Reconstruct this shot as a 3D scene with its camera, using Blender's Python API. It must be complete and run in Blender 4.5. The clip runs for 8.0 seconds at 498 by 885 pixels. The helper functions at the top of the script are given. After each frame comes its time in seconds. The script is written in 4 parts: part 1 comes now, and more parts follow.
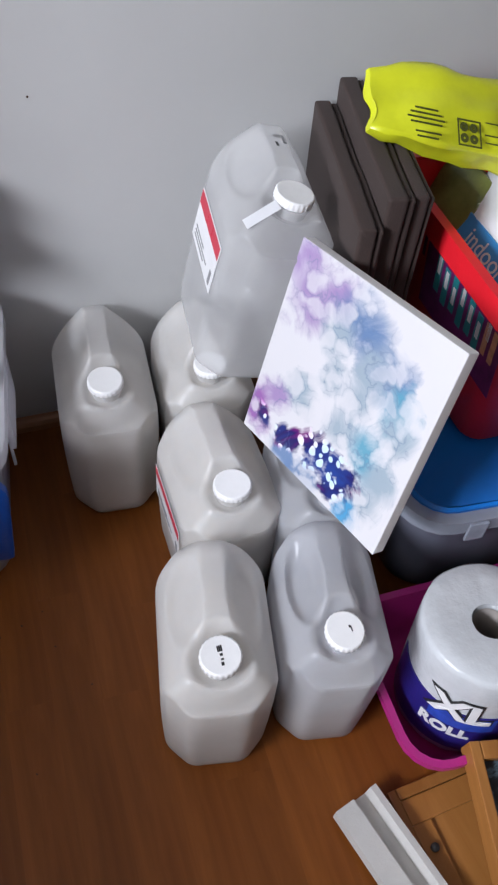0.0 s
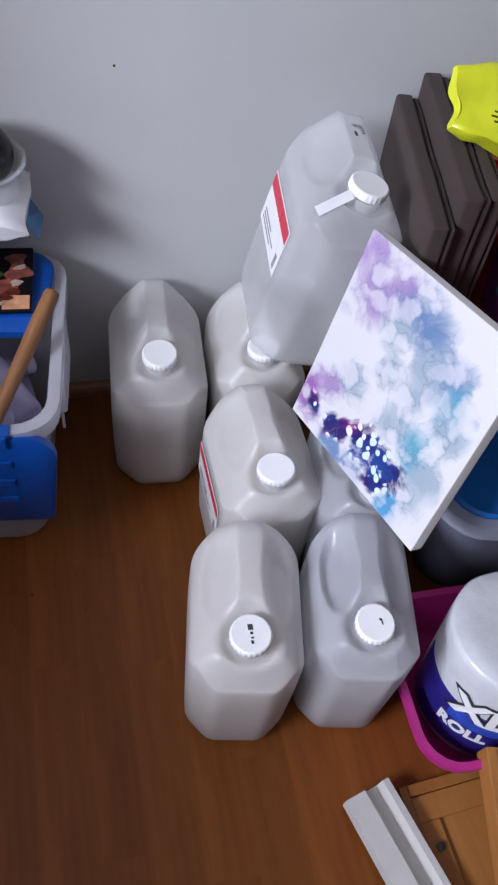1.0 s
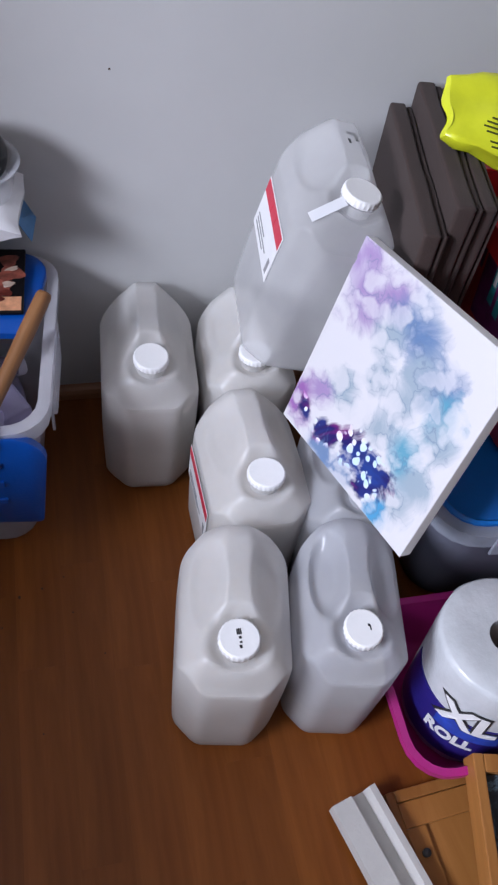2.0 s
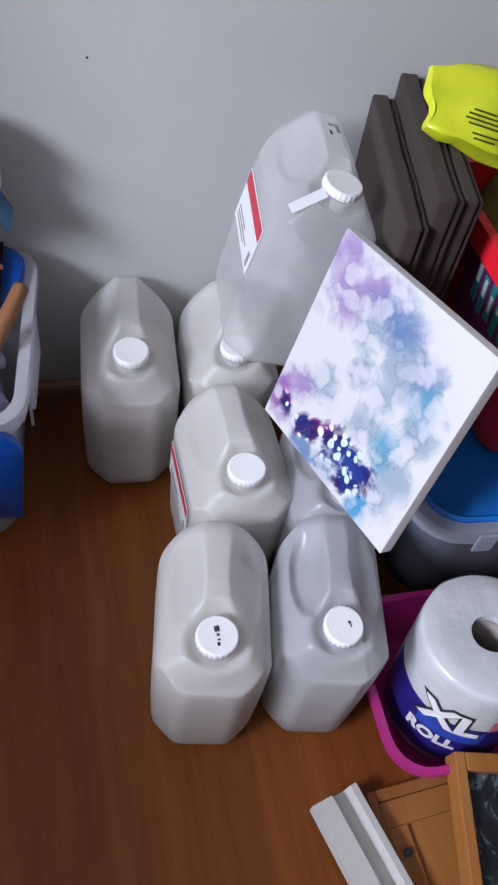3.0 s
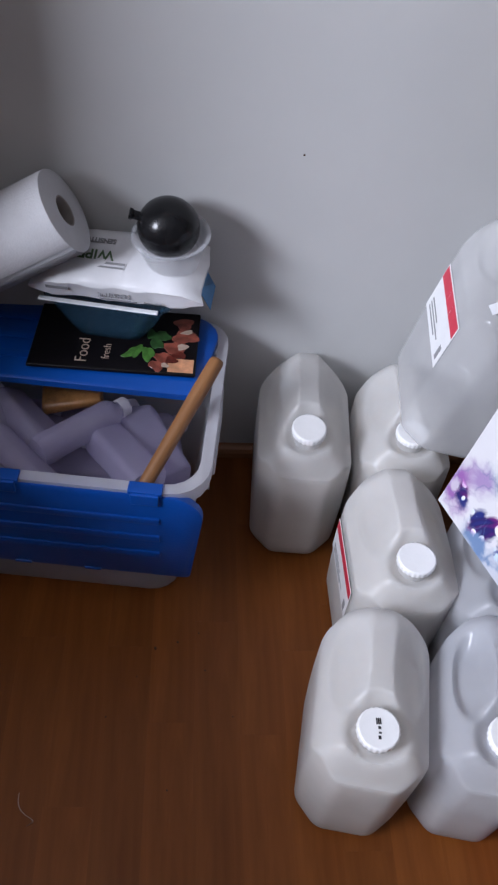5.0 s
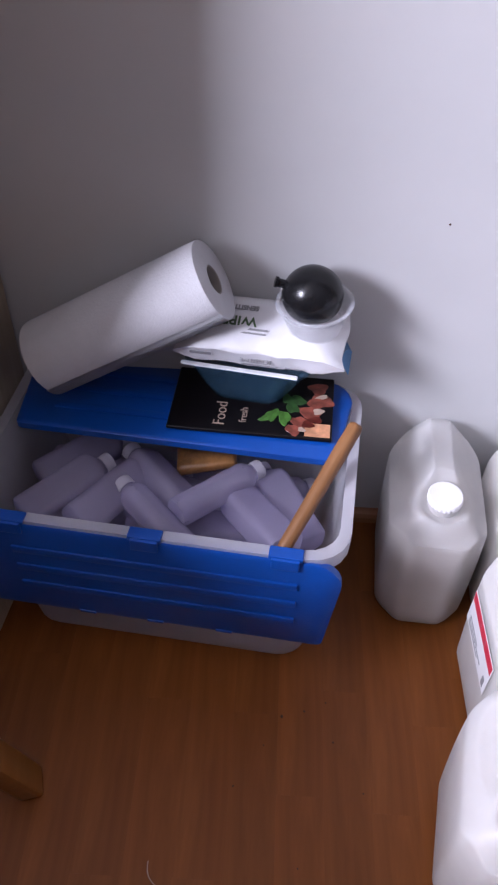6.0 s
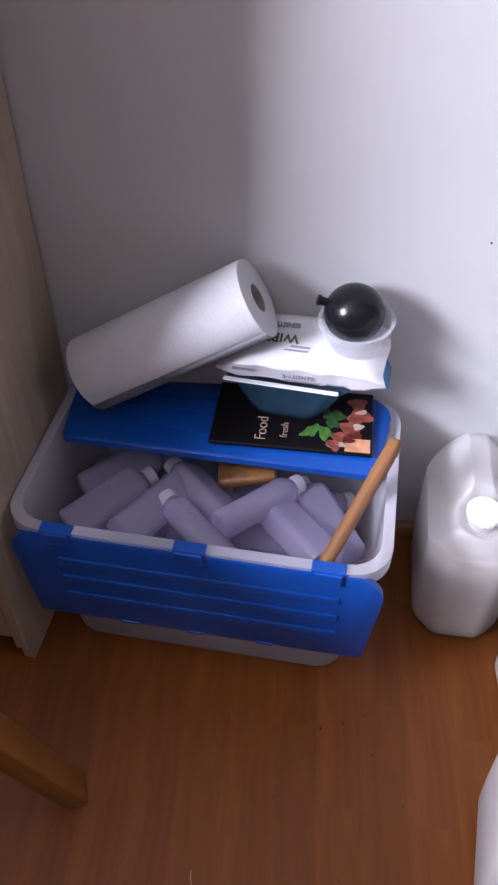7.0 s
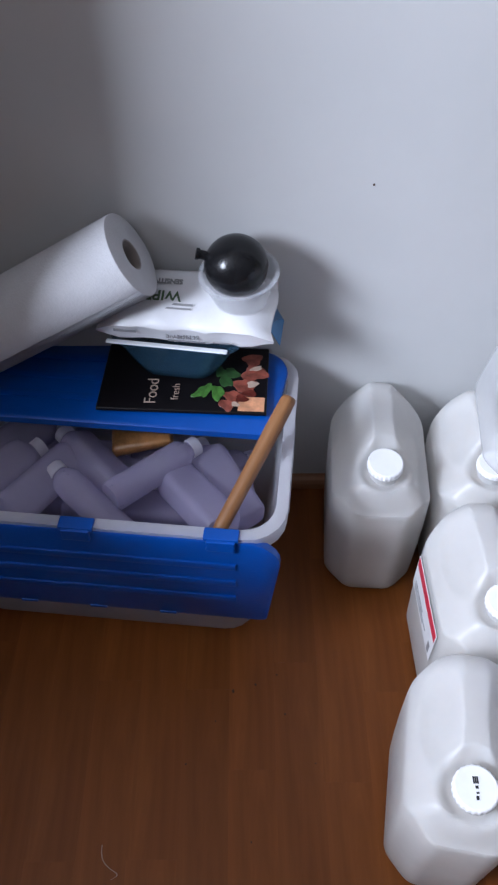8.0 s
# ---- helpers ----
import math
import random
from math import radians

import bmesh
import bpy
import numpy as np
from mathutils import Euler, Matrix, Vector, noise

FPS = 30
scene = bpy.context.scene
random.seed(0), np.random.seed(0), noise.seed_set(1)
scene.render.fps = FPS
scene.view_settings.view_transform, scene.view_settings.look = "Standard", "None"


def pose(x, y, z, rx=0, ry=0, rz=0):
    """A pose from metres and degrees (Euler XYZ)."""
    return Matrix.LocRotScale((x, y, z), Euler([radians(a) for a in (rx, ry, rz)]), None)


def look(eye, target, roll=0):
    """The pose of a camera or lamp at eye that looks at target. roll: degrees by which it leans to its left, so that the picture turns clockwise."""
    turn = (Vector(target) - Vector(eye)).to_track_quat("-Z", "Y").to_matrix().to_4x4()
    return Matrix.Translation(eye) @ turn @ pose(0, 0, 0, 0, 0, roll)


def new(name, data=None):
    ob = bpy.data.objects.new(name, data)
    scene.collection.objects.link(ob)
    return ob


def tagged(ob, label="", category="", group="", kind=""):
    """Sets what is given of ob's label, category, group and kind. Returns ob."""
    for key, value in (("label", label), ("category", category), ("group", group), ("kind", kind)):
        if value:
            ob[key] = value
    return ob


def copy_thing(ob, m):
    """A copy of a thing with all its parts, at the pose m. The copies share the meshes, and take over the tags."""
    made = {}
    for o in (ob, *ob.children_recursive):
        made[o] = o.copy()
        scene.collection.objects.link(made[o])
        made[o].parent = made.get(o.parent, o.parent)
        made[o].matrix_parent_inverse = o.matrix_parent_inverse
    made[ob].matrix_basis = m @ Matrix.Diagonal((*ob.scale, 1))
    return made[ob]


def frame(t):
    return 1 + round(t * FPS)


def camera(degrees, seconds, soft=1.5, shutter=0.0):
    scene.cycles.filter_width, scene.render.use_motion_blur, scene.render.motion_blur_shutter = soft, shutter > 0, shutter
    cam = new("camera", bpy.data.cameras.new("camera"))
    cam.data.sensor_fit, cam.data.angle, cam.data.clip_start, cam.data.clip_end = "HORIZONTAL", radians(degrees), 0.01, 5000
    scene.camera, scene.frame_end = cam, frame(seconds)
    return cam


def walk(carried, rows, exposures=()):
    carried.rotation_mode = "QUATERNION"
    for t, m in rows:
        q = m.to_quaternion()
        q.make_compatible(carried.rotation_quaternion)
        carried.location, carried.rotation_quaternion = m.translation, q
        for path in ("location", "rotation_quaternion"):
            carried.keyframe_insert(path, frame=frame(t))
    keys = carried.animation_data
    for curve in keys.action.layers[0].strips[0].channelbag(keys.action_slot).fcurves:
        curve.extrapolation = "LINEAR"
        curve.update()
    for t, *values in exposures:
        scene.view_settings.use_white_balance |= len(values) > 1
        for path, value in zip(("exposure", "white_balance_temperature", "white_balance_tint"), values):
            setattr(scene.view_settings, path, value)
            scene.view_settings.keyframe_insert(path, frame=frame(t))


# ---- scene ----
import functools

cam = camera(35.2, 8.0, soft=2.3)
# seconds, x, y, z, yaw, pitch, roll
ROWS = [
    (0, 0.0326, 0.3413, 1.0814, -22.145, -50.674, 5.891),
    (0.5, 0.0228, 0.3370, 1.0773, -19.121, -51.572, 7.502),
    (1, 0.0053, 0.3372, 1.0811, -19.094, -51.731, 9.263),
    (1.5, -0.0029, 0.3362, 1.0841, -19.665, -51.304, 10.255),
    (3, 0.0199, 0.3362, 1.0688, -21.198, -51.114, 11.655),
    (3.5, 0.0204, 0.3545, 1.0679, -21.644, -51.167, 11.794),
    (4, 0.0183, 0.3547, 1.0732, -19.183, -51.959, 9.671),
    (4.5, -0.0046, 0.3443, 1.0753, -14.796, -51.026, 9.049),
    (5, -0.0515, 0.3611, 1.1027, -6.564, -48.795, 6.419),
    (6.5, -0.1581, 0.3693, 1.1057, 3.418, -44.414, 0.357),
    (7, -0.1640, 0.3634, 1.1243, 4.115, -44.543, 0.099),
    (7.5, -0.1506, 0.3645, 1.1077, -0.138, -45.297, 1.588),
    (8, -0.0748, 0.4157, 1.1104, -0.360, -48.650, 0.002),
]
EXPOSURES = [(0.0, -0.42, 6300, 16), (1.0, -0.48, 6000, 21), (4.5, -0.48, 6000, 18), (5.2, -0.48, 6050, 20), (6.3, 0.36, 6000, 31), (7.0, 0.44, 6050, 28), (7.5, 0.26, 5950, 21), (8.0, -0.06, 5750, 16)]
walk(cam, [(t, pose(x, y, z, 90 + pitch, 0, yaw) @ pose(0, 0, 0, 0, 0, roll)) for t, x, y, z, yaw, pitch, roll in ROWS], EXPOSURES)

# ---- light: daylight through one window in the west wall, behind and to the side of the walk ----
world = bpy.data.worlds.new("world")
scene.world = world
world.use_nodes = True
wn, wl = world.node_tree.nodes, world.node_tree.links
sky = wn.new("ShaderNodeTexSky")
sky.sky_type, sky.sun_disc = "NISHITA", False
sky.sun_elevation, sky.sun_rotation = radians(35), radians(60)
wl.new(sky.outputs[0], wn["Background"].inputs[0])
wn["Background"].inputs[1].default_value = 0.1

WEST, EAST, SOUTH, NORTH, HIGH = -2.2, 2.6, -3.4, 1.298, 2.6
WIN_Y, WIN_W, WIN_Z, WIN_H = -0.25, 0.95, 1.90, 0.85


def area_lamp(name, m, w, h, watts, color):
    data = bpy.data.lights.new(name, "AREA")
    data.shape, data.size, data.size_y, data.energy, data.color = "RECTANGLE", w, h, watts, color
    ob = new(name, data)
    ob.matrix_world = m
    return ob


area_lamp("window_light", look((WEST - 0.02, WIN_Y, WIN_Z), (WEST + 1, WIN_Y, WIN_Z)), WIN_W, WIN_H, 238, (0.88, 0.93, 0.97))

# ---- materials ----


def nodes_of(name):
    m = bpy.data.materials.new(name)
    m.use_nodes = True
    return m, m.node_tree.nodes, m.node_tree.links, m.node_tree.nodes["Principled BSDF"]


def ramp(n, l, source, stops):
    r = n.new("ShaderNodeValToRGB")
    l.new(source, r.inputs[0])
    e = r.color_ramp.elements
    while len(e) < len(stops):
        e.new(0.5)
    for el, (p, c) in zip(e, stops):
        el.position, el.color = p, (*c, 1)
    return r.outputs[0]


def noise_tex(n, l, scale, detail=4, rough=0.6, stretch=(1, 1, 1), distortion=0.0, coords="Object"):
    tc, mp, t = n.new("ShaderNodeTexCoord"), n.new("ShaderNodeMapping"), n.new("ShaderNodeTexNoise")
    mp.inputs["Scale"].default_value = stretch
    l.new(tc.outputs[coords], mp.inputs[0])
    l.new(mp.outputs[0], t.inputs[0])
    t.inputs["Scale"].default_value, t.inputs["Detail"].default_value, t.inputs["Roughness"].default_value = scale, detail, rough
    t.inputs["Distortion"].default_value = distortion
    return t.outputs[0]


def bump(n, l, b, height, strength, dist=0.002):
    k = n.new("ShaderNodeBump")
    k.inputs["Strength"].default_value, k.inputs["Distance"].default_value = strength, dist
    l.new(height, k.inputs["Height"])
    l.new(k.outputs[0], b.inputs["Normal"])


def tint(c, k):
    return tuple(min(1, v * k) for v in c)


def plain(name, color, rough=0.5, vary=0.12, scale=14, bumpy=0.1, fine=160, metallic=0.0, sheen=0.0, trans=0.0, stretch=(1, 1, 1), spec=0.5):
    """Colour with large soft variation, fine grain in the relief."""
    m, n, l, b = nodes_of(name)
    big = noise_tex(n, l, scale, 5, 0.65, stretch)
    l.new(ramp(n, l, big, [(0.3, tint(color, 1 - vary)), (0.7, tint(color, 1 + vary))]), b.inputs["Base Color"])
    b.inputs["Roughness"].default_value, b.inputs["Metallic"].default_value = rough, metallic
    b.inputs["Sheen Weight"].default_value = sheen
    b.inputs["Specular IOR Level"].default_value = spec
    b.inputs["Transmission Weight"].default_value = trans
    bump(n, l, b, noise_tex(n, l, fine, 3, 0.6, stretch), bumpy)
    return m


def see_through(name, color, rough, clear, vary=0.06, scale=9, bumpy=0.12, translucent=0.3, milky=0.0):
    """Milky plastic: a rough coat, some light passing through it diffusely and some straight."""
    m, n, l, b = nodes_of(name)
    big = noise_tex(n, l, scale, 4, 0.6)
    col = ramp(n, l, big, [(0.3, tint(color, 1 - vary)), (0.7, tint(color, 1 + vary))])
    l.new(col, b.inputs["Base Color"])
    b.inputs["Roughness"].default_value = rough
    b.inputs["Subsurface Weight"].default_value, b.inputs["Subsurface Scale"].default_value = milky, 0.03
    b.inputs["Subsurface Radius"].default_value = (1.0, 0.95, 0.9)
    bump(n, l, b, noise_tex(n, l, 40, 3, 0.5), bumpy, 0.001)
    tl, tp, m1, m2 = n.new("ShaderNodeBsdfTranslucent"), n.new("ShaderNodeBsdfTransparent"), n.new("ShaderNodeMixShader"), n.new("ShaderNodeMixShader")
    l.new(col, tl.inputs[0])
    m1.inputs[0].default_value, m2.inputs[0].default_value = translucent, clear
    l.new(b.outputs[0], m1.inputs[1])
    l.new(tl.outputs[0], m1.inputs[2])
    l.new(m1.outputs[0], m2.inputs[1])
    l.new(tp.outputs[0], m2.inputs[2])
    l.new(m2.outputs[0], n["Material Output"].inputs[0])
    return m


def wood(name, dark, light, rough=0.4, stretch=(14, 1, 14), scale=3.0, piece=0.12, bumpy=0.12, spec=0.5):
    """Long grain along y, with fine pores, each piece a little lighter or darker than the next."""
    m, n, l, b = nodes_of(name)
    grain = noise_tex(n, l, scale, 8, 0.65, stretch, 0.6)
    col = ramp(n, l, grain, [(0.3, dark), (0.52, tuple((p + q) / 2 for p, q in zip(dark, light))), (0.72, light)])
    info, hsv, mr = n.new("ShaderNodeObjectInfo"), n.new("ShaderNodeHueSaturation"), n.new("ShaderNodeMapRange")
    mr.inputs["To Min"].default_value, mr.inputs["To Max"].default_value = 1 - piece, 1 + piece
    l.new(info.outputs["Random"], mr.inputs[0])
    l.new(mr.outputs[0], hsv.inputs["Value"])
    l.new(col, hsv.inputs["Color"])
    l.new(hsv.outputs[0], b.inputs["Base Color"])
    b.inputs["Roughness"].default_value = rough
    b.inputs["Specular IOR Level"].default_value = spec
    bump(n, l, b, noise_tex(n, l, scale * 9, 4, 0.6, stretch), bumpy, 0.0008)
    return m


def wall_paint():
    m, n, l, b = nodes_of("white_wall_paint")
    big = noise_tex(n, l, 1.7, 6, 0.6)
    l.new(ramp(n, l, big, [(0.3, (0.47, 0.475, 0.475)), (0.7, (0.54, 0.54, 0.535))]), b.inputs["Base Color"])
    b.inputs["Roughness"].default_value = 0.75
    bump(n, l, b, noise_tex(n, l, 90, 5, 0.65), 0.12, 0.001)
    return m


def paint_pour():
    """Poured acrylic: white ground with veils of lilac, blue and turquoise and a dark cluster full of cells."""
    m, n, l, b = nodes_of("poured_acrylic_paint")
    tc = n.new("ShaderNodeTexCoord")
    sep = n.new("ShaderNodeSeparateXYZ")
    l.new(tc.outputs["Object"], sep.inputs[0])

    def math_node(op, a, c=0.0):
        k = n.new("ShaderNodeMath")
        k.operation = op
        for i, v in enumerate((a, c)):
            if isinstance(v, (int, float)):
                k.inputs[i].default_value = v
            else:
                l.new(v, k.inputs[i])
        return k.outputs[0]

    warp = noise_tex(n, l, 11, 6, 0.6, distortion=1.2)
    wn0, ws0, wa0, wv0 = n.new("ShaderNodeTexNoise"), n.new("ShaderNodeVectorMath"), n.new("ShaderNodeVectorMath"), n.new("ShaderNodeTexVoronoi")
    wn0.inputs["Scale"].default_value, wn0.inputs["Detail"].default_value = 24, 4
    ws0.operation, wa0.operation = "SCALE", "ADD"
    ws0.inputs["Scale"].default_value = 0.06
    l.new(tc.outputs["Object"], wn0.inputs[0])
    l.new(wn0.outputs[1], ws0.inputs[0])
    l.new(tc.outputs["Object"], wa0.inputs[0])
    l.new(ws0.outputs[0], wa0.inputs[1])
    wv0.inputs["Scale"].default_value = 34
    l.new(wa0.outputs[0], wv0.inputs["Vector"])
    veil = math_node("ADD", math_node("MULTIPLY", wv0.outputs["Distance"], 0.62), math_node("MULTIPLY", noise_tex(n, l, 20, 3, 0.5, distortion=0.4), 0.5))
    hue = noise_tex(n, l, 9, 4, 0.6, distortion=1.0)
    white = (0.62, 0.61, 0.63)

    def blob(cx, cy, r, soft, wob=0.10):
        dx, dy = math_node("SUBTRACT", sep.outputs[0], cx), math_node("SUBTRACT", sep.outputs[1], cy)
        d = math_node("SQRT", math_node("ADD", math_node("MULTIPLY", dx, dx), math_node("MULTIPLY", dy, dy)))
        d = math_node("ADD", d, math_node("MULTIPLY", math_node("SUBTRACT", warp, 0.5), wob))
        k = n.new("ShaderNodeMapRange")
        k.inputs["From Min"].default_value, k.inputs["From Max"].default_value = r + soft, r - soft
        l.new(d, k.inputs[0])
        return k.outputs[0]

    def mix(fac, a, c):
        k = n.new("ShaderNodeMix")
        k.data_type = "RGBA"
        l.new(fac, k.inputs[0])
        for i, v in ((6, a), (7, c)):
            if isinstance(v, tuple):
                k.inputs[i].default_value = (*v, 1)
            else:
                l.new(v, k.inputs[i])
        return k.outputs[2]

    k = n.new("ShaderNodeMapRange")
    k.inputs["From Min"].default_value, k.inputs["From Max"].default_value = 0.46, 0.60
    l.new(veil, k.inputs[0])
    col, mask = white, None
    for x, y, r, soft, tone in PAINT_VEILS:
        here = blob(x, y, r, soft)
        col = mix(math_node("MULTIPLY", here, math_node("ADD", math_node("MULTIPLY", k.outputs[0], 0.66), 0.30)), col, tone)
        mask = here if mask is None else math_node("MAXIMUM", mask, here)
    cluster = functools.reduce(lambda a, c: math_node("MAXIMUM", a, c), [blob(*v) for v in PAINT_CLUSTER])
    deep = ramp(n, l, hue, [(0.44, (0.20, 0.012, 0.17)), (0.52, (0.018, 0.014, 0.11)), (0.64, (0.02, 0.05, 0.24))])
    vor = n.new("ShaderNodeTexVoronoi")
    vor.inputs["Scale"].default_value = 68
    vec = n.new("ShaderNodeVectorMath")
    vec.operation = "ADD"
    l.new(tc.outputs["Object"], vec.inputs[0])
    wv = n.new("ShaderNodeTexNoise")
    wv.inputs["Scale"].default_value = 30
    l.new(tc.outputs["Object"], wv.inputs[0])
    sc = n.new("ShaderNodeVectorMath")
    sc.operation = "SCALE"
    sc.inputs["Scale"].default_value = 0.02
    l.new(wv.outputs[1], sc.inputs[0])
    l.new(sc.outputs[0], vec.inputs[1])
    l.new(vec.outputs[0], vor.inputs["Vector"])
    cells = ramp(n, l, vor.outputs["Distance"], [(0.38, (1, 1, 1)), (0.44, (0, 0, 0))])
    pick = ramp(n, l, vor.outputs["Color"], [(0.10, (0, 0, 0)), (0.14, (1, 1, 1))])
    cell = math_node("MULTIPLY", cells, pick)
    cell_tone = ramp(n, l, hue, [(0.42, (0.75, 0.25, 0.62)), (0.5, (0.78, 0.76, 0.86)), (0.6, (0.55, 0.72, 0.85))])
    dark = mix(cell, deep, cell_tone)
    col = mix(cluster, col, dark)
    vein = veil
    line = ramp(n, l, vein, [(0.575, (0, 0, 0)), (0.60, (1, 1, 1)), (0.635, (0, 0, 0))])
    col = mix(math_node("MULTIPLY", math_node("MULTIPLY", line, mask), 0.5), col, (0.13, 0.19, 0.30))
    l.new(col, b.inputs["Base Color"])
    b.inputs["Roughness"].default_value = 0.28
    bump(n, l, b, veil, 0.1, 0.001)
    return m


# veils (with their tone) and the dark cluster on the canvas, in metres from its middle
LILAC, BLUE, TEAL, HAZE = (0.32, 0.22, 0.42), (0.12, 0.20, 0.36), (0.10, 0.31, 0.42), (0.30, 0.37, 0.43)
PAINT_VEILS = [(-0.124, 0.118, 0.024, 0.016, LILAC), (-0.104, 0.086, 0.034, 0.020, LILAC), (-0.085, 0.055, 0.020, 0.014, LILAC), (-0.045, 0.105, 0.022, 0.014, LILAC), (-0.012, 0.093, 0.028, 0.014, BLUE), (0.020, 0.076, 0.026, 0.014, BLUE), (0.063, 0.056, 0.026, 0.012, BLUE), (0.090, 0.032, 0.022, 0.012, TEAL),
               (0.035, 0.052, 0.024, 0.014, HAZE), (0.104, 0.004, 0.020, 0.014, HAZE), (-0.030, 0.060, 0.022, 0.014, HAZE), (-0.057, -0.030, 0.024, 0.012, HAZE), (0.030, 0.014, 0.018, 0.014, HAZE), (0.070, -0.042, 0.024, 0.014, TEAL), (0.020, -0.040, 0.020, 0.014, HAZE), (0.104, -0.046, 0.018, 0.012, HAZE), (0.084, -0.092, 0.018, 0.014, HAZE), (-0.020, 0.014, 0.016, 0.014, HAZE),
               (-0.118, -0.100, 0.026, 0.012, (0.26, 0.09, 0.33)), (-0.086, -0.070, 0.018, 0.010, LILAC), (-0.046, -0.118, 0.024, 0.010, BLUE), (-0.006, -0.124, 0.020, 0.010, BLUE), (0.074, -0.122, 0.016, 0.006, (0.05, 0.28, 0.50))]
PAINT_CLUSTER = [(-0.104, -0.098, 0.012, 0.004, 0.07), (-0.062, -0.098, 0.016, 0.004, 0.07), (-0.040, -0.094, 0.019, 0.004, 0.07), (-0.014, -0.086, 0.020, 0.004, 0.07), (0.010, -0.080, 0.024, 0.004, 0.07), (0.034, -0.080, 0.025, 0.004, 0.08), (0.054, -0.086, 0.021, 0.004, 0.08), (0.040, -0.104, 0.019, 0.004, 0.07)]

